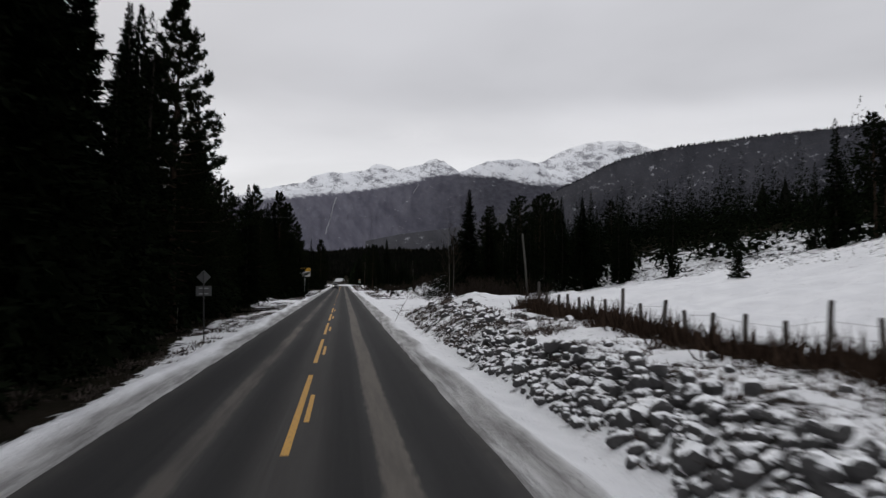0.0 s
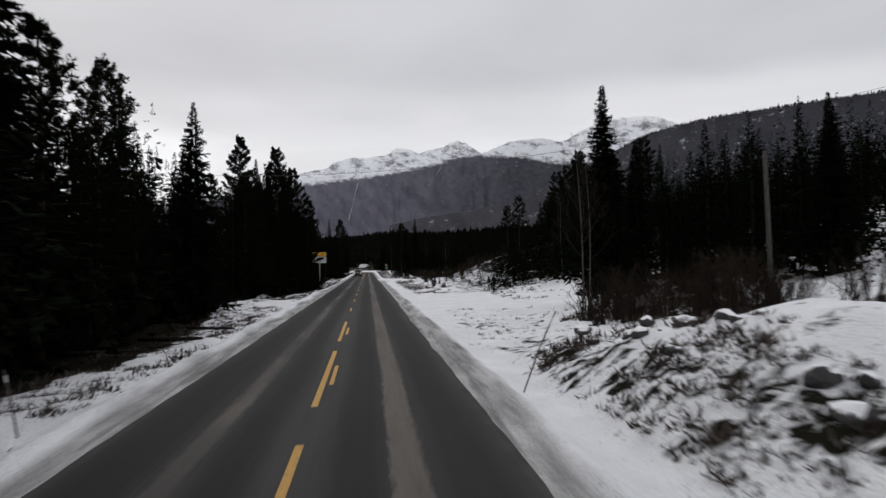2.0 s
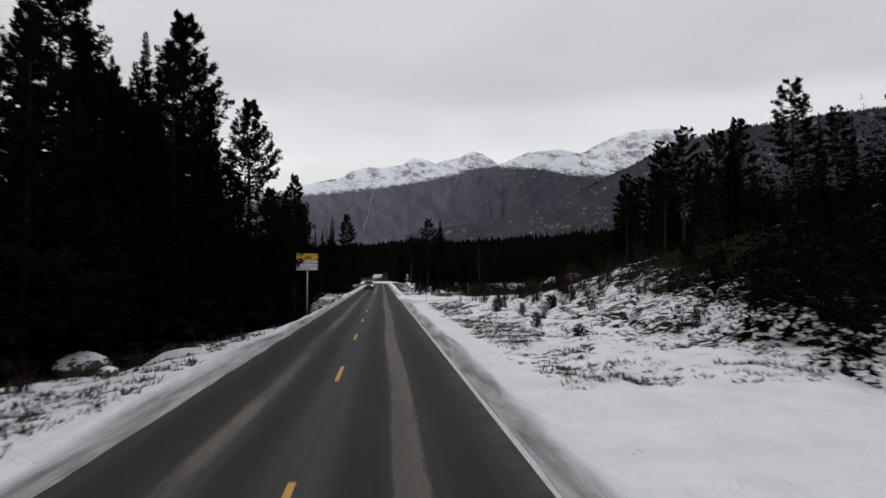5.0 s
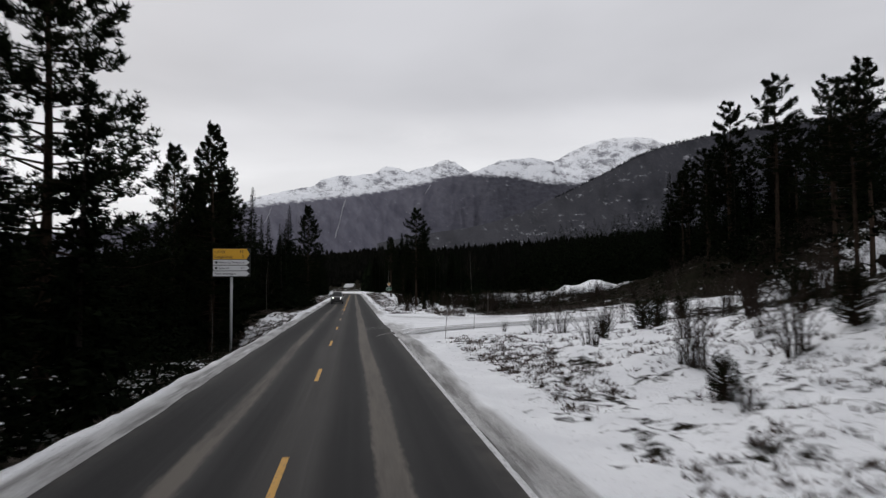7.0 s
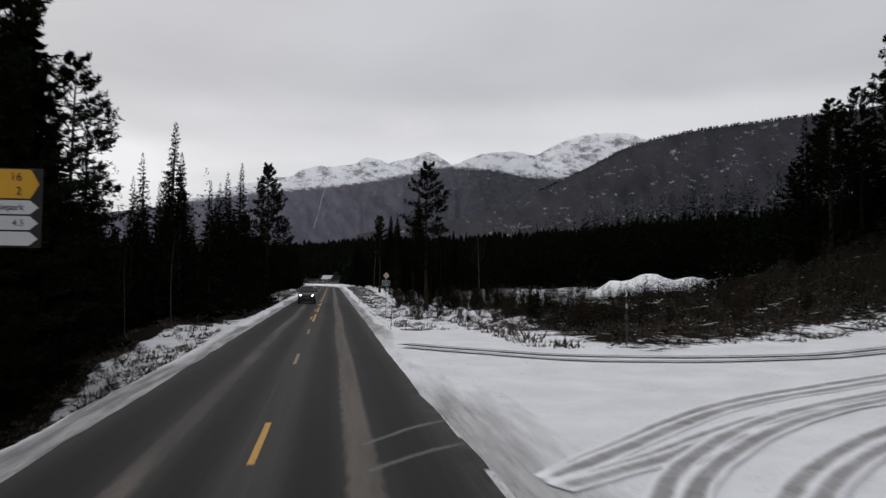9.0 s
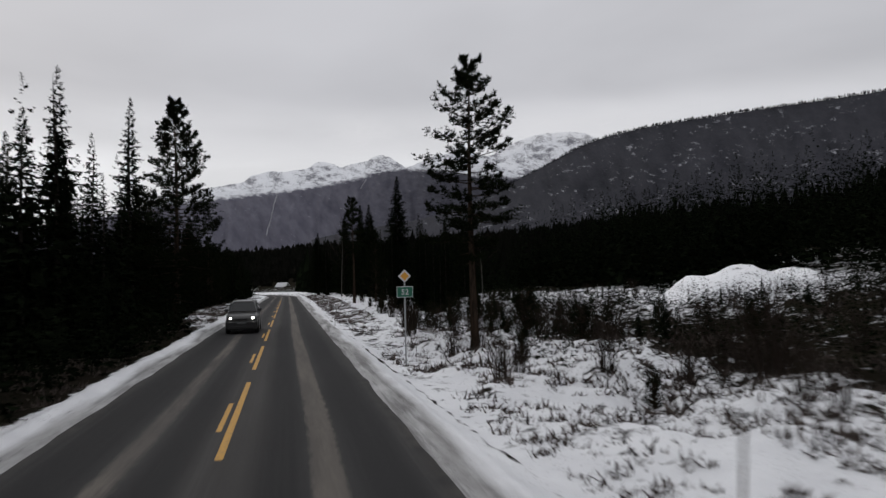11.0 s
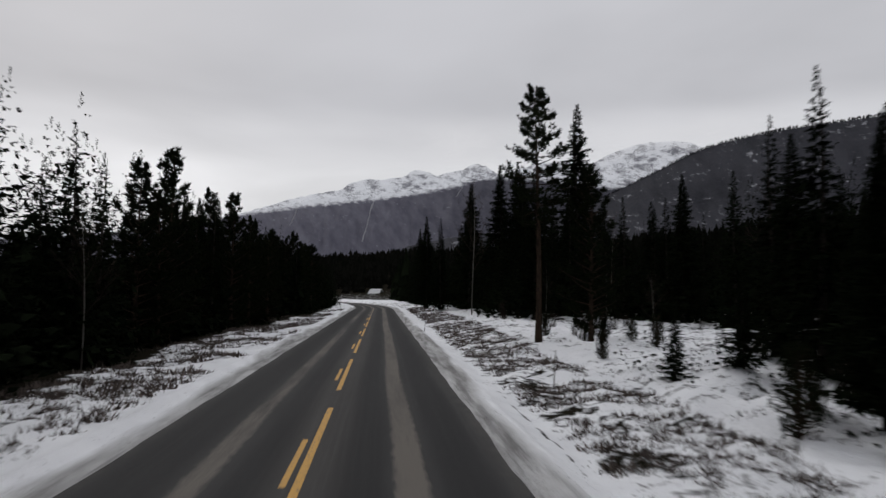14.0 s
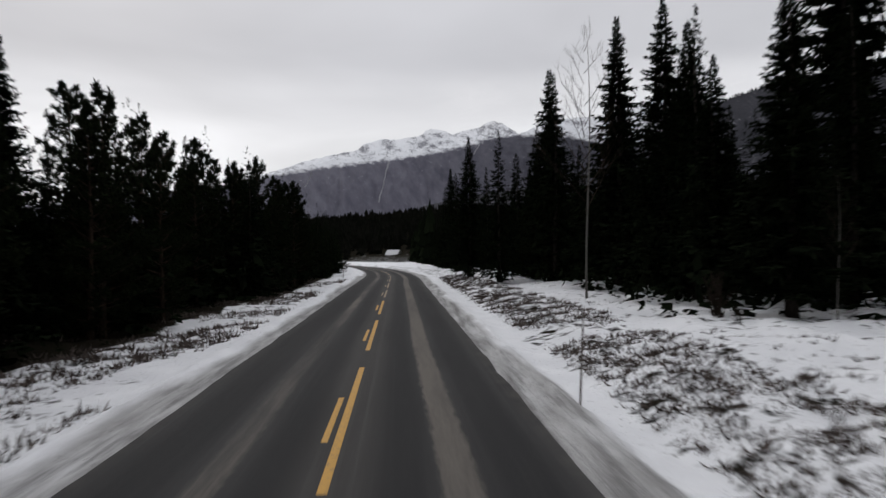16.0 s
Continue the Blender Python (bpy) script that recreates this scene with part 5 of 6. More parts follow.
def far_forest(name, spots, label, seed, material=None):
    """Woods too far off to count: small whole trees with ragged boughs, joined."""
    rng = np.random.RandomState(seed)
    x, y, z, h = (np.asarray(c, float) for c in spots)
    n, layers, sides = len(x), 6, 8
    V, F = [], []
    a0 = rng.rand(n) * 6.28
    slim = 0.75 + 0.5 * rng.rand(n)
    off = 0
    for k in range(layers):
        f = k / layers
        ring = a0[:, None] + k * 0.7 + np.arange(sides)[None, :] * 2 * np.pi / sides + (rng.rand(n, sides) - 0.5) * 0.5
        star = np.where(np.arange(sides) % 2 == 0, 1.0, 0.4)[None, :]
        rr = (h * 0.25 * slim * (1 - f ** 1.3))[:, None] * star * (0.6 + 0.75 * rng.rand(n, sides))
        zz = z[:, None] + h[:, None] * (f * 0.94 + 0.05 * star - 0.09 * rng.rand(n, sides))
        tip = np.stack([x + (rng.rand(n) - 0.5) * 0.04 * h, y, z + h * np.minimum(1.0, f + 0.27)], -1)
        block = np.concatenate([np.stack([x[:, None] + np.cos(ring) * rr, y[:, None] + np.sin(ring) * rr, zz], -1), tip[:, None, :]], 1)
        V.append(block.reshape(-1, 3))
        first = off + np.arange(n)[:, None] * (sides + 1)
        q = np.arange(sides)[None, :]
        F.append(np.stack([first + q, first + (q + 1) % sides, np.broadcast_to(first + sides, (n, sides))], -1).reshape(-1, 3))
        off += n * (sides + 1)
    me = bpy.data.meshes.new(name)
    me.from_pydata(np.concatenate(V).tolist(), [], np.concatenate(F).tolist())
    me.materials.append(material or M_FAR_WOOD)
    return tagged(new(name, me), label, "forest", kind="stuff")


def spots(n, x0, x1, y0, y1, h0, h1, seed):
    rng = np.random.RandomState(seed)
    x, y = rng.uniform(x0, x1, n), rng.uniform(y0, y1, n)
    keep = np.abs(x - np.where(y < 640, road_x(y), -900)) > 12
    x, y = x[keep], y[keep]
    return x, y, land(x, y) - 0.3, rng.uniform(h0, h1, len(x)) * (0.55 + 0.9 * fbm(x * 0.03, y * 0.03, seed, 3))


far_forest("distant_woods", spots(1900, -150, 60, 640, 1050, 8, 13, 301), "dark spruce woods across the end of the valley", 301)
far_forest("distant_woods", spots(3600, 60, 420, 345, 900, 9, 15, 302), "dark spruce woods on the slope above the valley", 302)
far_forest("distant_woods", spots(900, 160, 420, 200, 345, 9, 15, 308), "dark spruce woods high on the slope", 308)
far_forest("distant_woods", spots(2600, -330, -30, -20, 640, 8, 13, 303), "dark spruce woods behind the road verge", 303, M_SPRUCE)
far_forest("distant_woods", spots(700, 30, 170, 350, 560, 10, 15, 304), "dark spruce woods beside the bend", 304)
far_forest("distant_woods", spots(420, 130, 300, 0, 240, 10, 15, 305), "dark spruce woods on the upper slope", 305)
def crest_spots(n, seed):
    """Trees along the skyline of the wooded hillside."""
    rng = np.random.RandomState(seed)
    az = rng.uniform(17, 48, n)
    el = np.interp(az, [p[0] for p in HILL_CREST], [p[1] for p in HILL_CREST])
    d = 1650 - 60 * rng.rand(n)
    z = np.tan(np.radians(el)) * 1650 * (1 - (1650 - d) / 1650 * 0.55) - 2.0
    return np.sin(np.radians(az)) * d, np.cos(np.radians(az)) * d + EYE_Y, z, rng.uniform(3, 6.5, n)


far_forest("distant_woods", spots(260, 7, 70, 430, 640, 9, 13, 309), "dark spruce woods beside the cabin", 309, M_SPRUCE)
far_forest("hillside_trees", crest_spots(1300, 307), "bare dark trees, greyed by haze, along the hill's skyline", 307, M_HAZED_HILL_WOOD)
far_forest("distant_woods", spots(3000, 380, 1250, 500, 1300, 9, 14, 306), "dark spruce woods up the hillside", 306)


# ---- low growth ----
def tufts(name, n, x0, x1, y0, y1, size, label, seed, blades=15, density=None):
    """Heather, dry grass and seedlings that stick out of the snow."""
    rng = np.random.RandomState(seed)
    x, y = rng.uniform(x0, x1, n), rng.uniform(y0, y1, n)
    keep = fbm(x * 0.33, y * 0.33, seed, 3) > (0.47 if density is None else density)
    keep &= (y < 150) | (y > 190) | (x < 4) | (y > side_y(x) + 4.6) | (y < side_y(x) - 6.5)
    x, y = x[keep], y[keep]
    x = x + road_x(y)
    n = len(x)
    blades = int(blades * 1.5)
    z = land(x, y)
    s = size * (0.35 + 0.9 * rng.rand(n) ** 2)
    B = np.repeat(np.stack([x, y, z - 0.04], -1), blades, axis=0)
    S = np.repeat(s, blades)
    B[:, :2] += rng.randn(n * blades, 2) * (S * 0.36)[:, None]
    d = rng.randn(n * blades, 3)
    d[:, 2] = 0.35 + np.abs(d[:, 2]) * 0.8
    d /= np.linalg.norm(d, axis=1, keepdims=True)
    ln = S * (0.34 + 0.55 * rng.rand(n * blades))
    v, f = diamonds(B, B + d * ln[:, None], ln * 0.095, rng.randn(n * blades, 3))
    return tagged(new(name, np_mesh(name, v, f, M_TUFT)), label, "heather", kind="stuff")


tufts("heather", 1500, 5.4, 8.6, 22, 52, 0.36, "dark brown heather and brush over the stony bank", 419, 13, 0.46)
tufts("heather", 1500, 7.4, 10.4, 0, 34, 0.26, "dry tufts on the snowy top of the bank", 420, 12, 0.5)
tufts("heather", 1700, 5.3, 7.8, -4, 46, 0.24, "dark heather between the snowy stones", 401)
tufts("heather", 420, 5.6, 12, 56, 74, 0.2, "dark heather on the snowy bank", 402)
tufts("heather", 3600, 5.6, 8.6, 98, 150, 0.25, "dark heather tufts in thin snow", 403, 13, 0.45)
tufts("heather", 3400, 8.6, 18, 98, 152, 0.26, "scattered heather tufts in thin snow", 412, 11, 0.47)
tufts("heather", 1300, 12, 30, 84, 158, 0.34, "dark heather on the knoll", 404)
tufts("heather", 5200, 5.4, 20, 187, 240, 0.36, "brown heather and grass tufts in the snow", 405, 13, 0.45)
tufts("heather", 11500, 5.3, 8.6, 240, 345, 0.27, "dark heather along the ditch", 406, 11, 0.36)
tufts("heather", 2600, 7.0, 12, 238, 345, 0.2, "scattered heather in the snow", 413, 13, 0.52)
tufts("heather", 4200, -8.6, -4.5, 0, 110, 0.3, "dark heather on the verge", 407)
tufts("heather", 3800, -9.5, -4.5, 112, 215, 0.34, "dark heather on the roadside bank", 408)
tufts("heather", 6500, -9.5, -4.5, 228, 345, 0.34, "dark heather on the verge", 409)
tufts("heather", 6000, 9, 60, 176, 216, 0.55, "dark brush behind the side road", 414, 8, 0.4)
tufts("heather", 2400, 13, 50, 212, 250, 0.55, "dark brush over the snowy clearing", 416, 8, 0.42)
tufts("heather", 2600, -9.5, -5.6, 150, 222, 0.34, "dark heather thick on the bank", 417, 13, 0.45)
tufts("heather", 2200, -9.5, -6.0, 228, 300, 0.34, "dark heather under the first trees", 418, 13, 0.45)
tufts("heather", 1600, 9.6, 16, 49, 63, 0.5, "brown brush under the bushes", 415, 9, 0.4)
tufts("heather", 2600, -15, -8.0, 0, 330, 0.4, "dark undergrowth at the edge of the wood", 411)


# ---- loose rocks of the stone bank ----
def rock_mesh(seed):
    bm = bmesh.new()
    bmesh.ops.create_icosphere(bm, subdivisions=2, radius=0.5)
    rng = random.Random(seed)
    off = Vector((rng.uniform(0, 50), rng.uniform(0, 50), rng.uniform(0, 50)))
    sx, sy, sz = rng.uniform(0.8, 1.25), rng.uniform(0.7, 1.1), rng.uniform(0.65, 0.95)
    cuts = [Vector((rng.uniform(-1, 1), rng.uniform(-1, 1), rng.uniform(-0.4, 1))).normalized() for _ in range(7)]
    for v in bm.verts:
        for c in cuts:
            over = v.co.dot(c) - 0.36
            if over > 0:
                v.co -= c * over * 0.85
        v.co *= 1 + 0.14 * noise.noise(v.co * 2.2 + off)
        v.co.x, v.co.y, v.co.z = v.co.x * sx, v.co.y * sy, v.co.z * sz
    me = bpy.data.meshes.new("stone")
    bm.to_mesh(me)
    bm.free()
    me.materials.append(M_ROCK)
    return me


ROCKS = [rock_mesh(500 + i) for i in range(10)]
bank = thing("stone_bank", pose(6.5, 25, 0), "bank of grey blasted stones capped with snow", "stones")
rng = random.Random(77)
for i in range(298):
    y = rng.triangular(-1, 30, 9) if i < 250 else rng.uniform(28, 50)
    f = rng.random() ** 0.8
    s = 5.35 + 1.2 * f + rng.uniform(-0.2, 0.2)
    size = rng.uniform(0.22, 0.46) if rng.random() < 0.85 else rng.uniform(0.46, 0.66)
    if i % 16 == 0:
        s, size = rng.uniform(7.2, 9.4), rng.uniform(0.3, 0.5)
    if y > 26:
        s, size = rng.uniform(6.3, 8.6), rng.uniform(0.3, 0.62)
    ob = part("stone", rng.choice(ROCKS), None, bank)
    pile = 0.4 * math.exp(-((s - 6.6) / 0.6) ** 2) * rng.random() * (y < 28)
    ob.matrix_basis = pose(s - 6.5, y - 25, land1(s, y) + pile + size * rng.uniform(-0.02, 0.14), rng.uniform(-35, 35), rng.uniform(-35, 35), rng.uniform(0, 360)) @ Matrix.Diagonal((size, size, size, 1))
V, F, off = [], [], 0
for i in range(620):
    y = rng.triangular(-1, 34, 10)
    s = 5.2 + 1.4 * rng.random()
    size = rng.uniform(0.12, 0.36)
    me = rng.choice(ROCKS)
    m = pose(s, y, land1(s, y) + 0.04, rng.uniform(-35, 35), rng.uniform(-35, 35), rng.uniform(0, 360)) @ Matrix.Diagonal((size, size, size, 1))
    V += [m @ v.co for v in me.vertices]
    F += [tuple(k + off for k in p.vertices) for p in me.polygons]
    off += len(me.vertices)
tagged(new("rubble", mesh_of("rubble", V, F, M_ROCK)), "small broken stones between the large ones", "stones", kind="stuff")
for x, y, size, label in ((-10.2, 109.2, 2.0, "large boulder under a cap of snow"), (-8.2, 106.5, 0.7, "boulder under a cap of snow"), (7.5, 53.3, 0.6, "single grey boulder on the snowy verge")):
    ob = new("boulder", ROCKS[2])
    ob.matrix_basis = pose(x, y, land1(x, y) + 0.15 * size, 0, 0, 40) @ Matrix.Diagonal((size, size, size * 0.9, 1))
    tagged(ob, label, "boulder")


# ---- snow heap by the side road ----
def snow_mound():
    n, r = 48, 18
    verts, faces = [], []
    for j in range(r + 1):
        for i in range(n):
            a = 2 * math.pi * i / n
            f = j / r
            x, y = math.cos(a) * 13.5 * f, math.sin(a) * 7.0 * f
            h = 3.8 * max(0.0, 1 - f ** 3.6) * (0.82 + 0.4 * noise.noise(Vector((x * 0.22 + 4, y * 0.22, 3)))) + 0.45 * noise.noise(Vector((x * 0.7, y * 0.7, 1)))
            verts.append((x, y, h - 0.8 * f))
    for j in range(r):
        for i in range(n):
            k = (i + 1) % n
            faces.append((j * n + i, j * n + k, (j + 1) * n + k, (j + 1) * n + i))
    ob = new("snow_mound", mesh_of("snow_mound", verts, faces, M_ROCK, True))
    ob.matrix_basis = pose(50.5, 247.5, land1(50.5, 247.5) - 0.5, 0, 0, 12)
    return tagged(ob, "big heap of gravel covered with snow", "snow mound")


snow_mound()


# ---- road markings ----
def stripe(name, x, y0, y1, width, material, lift=0.004):
    n = max(1, int((y1 - y0) / 1.5))
    verts, faces = [], []
    for i in range(n + 1):
        y = y0 + (y1 - y0) * i / n
        for s in (-1, 1):
            u = x + s * width / 2
            verts.append((u + float(road_x(y)), y, lift - 0.0011 * u * u - max(0.0, y - 345) * 0.006))
    for i in range(n):
        faces.append((2 * i, 2 * i + 1, 2 * i + 3, 2 * i + 2))
    me = mesh_of(name, verts, faces, material)
    return part(name, me, None, ROAD)


for k in range(-3, 6):
    stripe("centre_dash", 0.0, -1.15 + 12 * k, 7.9 + 12 * k, 0.13, M_YELLOW)
    stripe("old_dash", 0.2, 1.35 + 12 * k, 4.5 + 12 * k, 0.1, M_YELLOW)
for k in range(10):
    stripe("centre_dash", 0.0, 76.15 + 12 * k, 79.15 + 12 * k, 0.11, M_YELLOW if k < 8 else M_WORN_YELLOW)
for k in range(22):
    stripe("centre_dash", 0.0, 193.95 + 12 * k, 202.95 + 12 * k, 0.13, M_YELLOW if k < 10 else M_WORN_YELLOW)
    stripe("old_dash", -0.21, 196.2 + 12 * k, 199.4 + 12 * k, 0.1, M_YELLOW if k < 10 else M_WORN_YELLOW)
stripe("edge_line", -3.3, 186, 400, 0.1, M_WORN_WHITE)
stripe("edge_line", 3.42, 84, 152, 0.11, M_WHITE_LINE)
for k in range(6):
    stripe("edge_dash", 3.42, 153.5 + 4 * k, 155.5 + 4 * k, 0.13, M_WHITE_LINE)


# ---- tyre tracks on the side road ----
def track(points, width, material, label, lift=0.014):
    """A pressed wheel track that follows the ground, through points on the plan."""
    dense = []
    pts = [Vector((*p, 0)) for p in points]
    for i in range(len(pts) - 1):
        p0, p1, p2, p3 = pts[max(i - 1, 0)], pts[i], pts[i + 1], pts[min(i + 2, len(pts) - 1)]
        for j in range(12):
            t = j / 12
            dense.append(0.5 * ((2 * p1) + (p2 - p0) * t + (2 * p0 - 5 * p1 + 4 * p2 - p3) * t * t + (3 * p1 - p0 - 3 * p2 + p3) * t ** 3))
    dense.append(pts[-1])
    verts, faces = [], []
    for i, p in enumerate(dense):
        d = (dense[min(i + 1, len(dense) - 1)] - dense[max(i - 1, 0)]).normalized()
        side = Vector((-d.y, d.x, 0))
        for k in (-1, -0.33, 0.33, 1):
            w = width / 2 * (1 + 0.2 * noise.noise(Vector((p.x * 1.3, p.y * 1.3, 2.0 + k))))
            q = p + side * w * k
            g = land1(q.x, q.y)
            if abs(q.x) < 3.9:
                g = max(g, 0.001)
            verts.append((q.x, q.y, g + lift))
    for i in range(len(dense) - 1):
        for k in range(3):
            b = 4 * i + k
            faces.append((b, b + 1, b + 5, b + 4))
    me = mesh_of("tyre_track", verts, faces, material, True)
    at = me.attributes.new("pressed", "FLOAT", "POINT")
    last = len(dense) - 1
    at.data.foreach_set("value", [c * min(1.0, 0.35 + i / 5, 0.3 + (last - i) / 14) for i in range(last + 1) for c in (0.0, 0.95, 0.95, 0.0)])
    ob = new("tyre_track", me)
    return tagged(ob, label, "tyre track", "tyre tracks", "structure")


for i, dy in enumerate((0.0, 0.55, 1.9, 2.4)):
    track([(4.1, 158.8 - 0.2 * dy), (5.9, 160.6 - 0.5 * dy), (9.9, 163.9 - 0.8 * dy), (15.6, 166.4 - dy), (26, 169.9 - dy), (42, 176.5 - dy), (64, 184 - dy)], 0.46, M_TRACK, "grey wheel track curving through the snow", 0.012 + 0.005 * i)
for i, dx in enumerate((0.0, 0.5, 1.9, 2.4)):
    track([(4.0 + 0.25 * dx, 154.6 - 0.2 * dx), (4.4 + 0.5 * dx, 156.2 - 0.2 * dx), (6.3 + 0.9 * dx, 159.2 - 0.3 * dx), (10.2 + 1.0 * dx, 162.4 - 0.6 * dx), (16 + dx, 164.9 - 0.8 * dx), (27, 168.0 - 0.7 * dx)], 0.42, M_TRACK, "grey wheel track curving through the snow", 0.034 + 0.005 * i)
for i, dy in enumerate((0.0, 1.5)):
    track([(4.0, 176.9 + dy), (6.6, 174.4 + dy), (10.5, 171.5 + dy), (18.4, 170.6 + 0.6 * dy), (30, 173.6 + 0.6 * dy), (50, 180.5 + 0.6 * dy)], 0.5, M_TRACK, "grey wheel track curving through the snow", 0.056 + 0.005 * i)

def scuff(points, width, label="pale arc of dragged snow on the asphalt"):
    """A thin pale wheel mark on the asphalt."""
    verts, faces = [], []
    pts = [Vector((*p, 0)) for p in points]
    n = 18
    for i in range(n + 1):
        t = i / n
        p = pts[0] * (1 - t) ** 2 + pts[1] * 2 * t * (1 - t) + pts[2] * t * t
        d = ((pts[1] - pts[0]) * (1 - t) + (pts[2] - pts[1]) * t).normalized()
        side = Vector((-d.y, d.x, 0))
        for k in (-1, 1):
            q = p + side * width / 2 * k * (0.6 + 0.5 * noise.noise(Vector((p.x * 2, p.y * 2, k))))
            verts.append((q.x, q.y, 0.0045 - 0.0011 * q.x * q.x))
    for i in range(n):
        faces.append((2 * i, 2 * i + 1, 2 * i + 3, 2 * i + 2))
    return part("wheel_mark", mesh_of("wheel_mark", verts, faces, M_SCUFF), None, ROAD)


for k in range(2):
    scuff([(3.55, 161.2 + 1.9 * k), (2.8, 160.9 + 1.9 * k), (1.7, 159.6 + 1.6 * k)], 0.17)
for k in range(2):
    scuff([(3.5, 156.6 + 0.7 * k), (2.9, 155.6 + 0.7 * k), (2.3 + 0.15 * k, 153.8 + 0.7 * k)], 0.12)

# ---- fence ----
FENCE_LINE = [(10.9, 5.0), (10.6, 13.0), (10.4, 20.0), (10.3, 26.0), (10.2, 34.0)]


def on_fence(d):
    """The point of the fence's line at the distance d from its first post, and its direction."""
    for (x0, y0), (x1, y1) in zip(FENCE_LINE, FENCE_LINE[1:]):
        ln = math.hypot(x1 - x0, y1 - y0)
        if d <= ln:
            return x0 + (x1 - x0) * d / ln, y0 + (y1 - y0) * d / ln
        d -= ln
    return FENCE_LINE[-1]


def fence():
    root = thing("fence", pose(10.4, 20, 0), "old grey wooden post and wire fence in brown grass", "fence")
    rng = random.Random(9)
    ends = []
    for i in range(20):
        x, y = on_fence(27.4 - i * 1.4 + rng.uniform(-0.12, 0.12))
        h = rng.uniform(0.88, 1.05) if i % 7 else 1.25
        verts, faces = [], []
        z = land1(x, y)
        lx, ly = rng.uniform(-0.07, 0.07), rng.uniform(-0.1, 0.1)
        tube(verts, faces, [(0, 0, -0.3), (lx * 0.5, ly * 0.5, h * 0.5), (lx, ly, h), (lx, ly, h + 0.03)], [0.07, 0.066, 0.06, 0.03], 6)
        ob = part("post", mesh_of("post", verts, faces, M_GREY_WOOD), None, root)
        ob.matrix_basis = pose(x - 10.4, y - 20, z)
        ends.append(Vector((x - 10.4 + lx, y - 20 + ly, z + 0.85)))
    for k in range(3):
        verts, faces = [], []
        tube(verts, faces, [p - Vector((0.08, 0, 0.28 * k)) for p in ends], [0.004] * len(ends), 3)
        part("wire", mesh_of("wire", verts, faces, M_WIRE), None, root)


def fence_grass():
    """Tall withered grass and brush along the foot of the fence."""
    rng = np.random.RandomState(410)
    n = 1700
    xy = np.array([on_fence(d) for d in rng.uniform(0, 29, n)])
    x, y = xy[:, 0] + rng.randn(n) * 0.35 - 0.2, xy[:, 1] + rng.randn(n) * 0.3
    blades = 9
    B = np.repeat(np.stack([x, y, land(x, y) - 0.04], -1), blades, axis=0)
    B[:, :2] += rng.randn(n * blades, 2) * 0.12
    d = rng.randn(n * blades, 3) * 0.45
    d[:, 2] = 1.0
    d /= np.linalg.norm(d, axis=1, keepdims=True)
    ln = np.repeat(0.2 + 0.75 * rng.rand(n) ** 2.6, blades) * (0.6 + 0.6 * rng.rand(n * blades))
    v, f = diamonds(B, B + d * ln[:, None], 0.012 + ln * 0.02, rng.randn(n * blades, 3))
    tagged(new("dry_grass", np_mesh("dry_grass", v, f, M_DRY)), "tall brown withered grass along the fence", "grass", kind="stuff")


fence_grass()
fence()


# ---- snow stakes ----
def stake(x, y, h, lx, ly, r=0.018, label="thin dark snow stake stuck in the roadside snow"):
    root = thing("snow_stake", pose(x, y, land1(x, y)), label, "snow stake", "snow stakes along the road")
    verts, faces = [], []
    tube(verts, faces, [(0, 0, -0.2), (lx * 0.5, ly * 0.5, h * 0.5), (lx, ly, h)], [r, r, r * 0.8], 6)
    part("shaft", mesh_of("shaft", verts, faces, M_STAKE), None, root)
    verts, faces = [], []
    tube(verts, faces, [(lx * 0.82, ly * 0.82, h * 0.82), (lx * 0.92, ly * 0.92, h * 0.92)], [r * 1.25, r * 1.25], 6)
    part("band", mesh_of("band", verts, faces, M_STAKE_TOP), None, root, "pale reflective band")


stake(4.4, 48.0, 1.7, 1.1, 1.0)
stake(5.5, 149.2, 1.6, 0.16, 0.1, 0.014)
stake(8.2, 156.5, 1.4, 0.1, 0.1, 0.014)
stake(12.9, 176.0, 1.9, 0.0, 0.0, 0.022)
stake(4.3, 231.5, 1.6, 0.25, 0.25)
stake(4.2, 282.2, 1.7, 0.12, 0.1)
stake(-4.6, 45.0, 1.1, -0.3, 0.1)
stake(-5.4, 349.5, 2.2, 0.0, 0.0, 0.03)
stake(7.0, 257.2, 1.2, 0.1, 0.1)
stake(4.3, 187.0, 1.6, 0.1, 0.0)


# ---- road signs ----
def post_of(root, h, r, material=None, base=-0.4):
    verts, faces = [], []
    tube(verts, faces, [(0, 0, base), (0, 0, h)], [r, r], 10)
    part("post", mesh_of("post", verts, faces, material or M_STEEL, True), None, root)


def plate(bm, w, h, d, y=0.0, z=0.0):
    return box(bm, -w / 2, w / 2, y, y + d, z - h / 2, z + h / 2, 0.01)


def letters(text, size, x, z, y, parent, material, align="LEFT"):
    """Raised lettering on a sign face that looks towards -y."""
    cu = bpy.data.curves.new("lettering", "FONT")
    cu.body, cu.size, cu.extrude, cu.align_x = text, size, 0.004, align
    tmp = bpy.data.objects.new("lettering", cu)
    scene.collection.objects.link(tmp)
    bpy.context.view_layer.update()
    me = bpy.data.meshes.new_from_object(tmp)
    bpy.data.objects.remove(tmp)
    me.materials.clear()
    me.materials.append(material)
    ob = part("lettering", me, None, parent)
    ob.matrix_basis = pose(x, y, z, 90, 0, 0)
    return ob


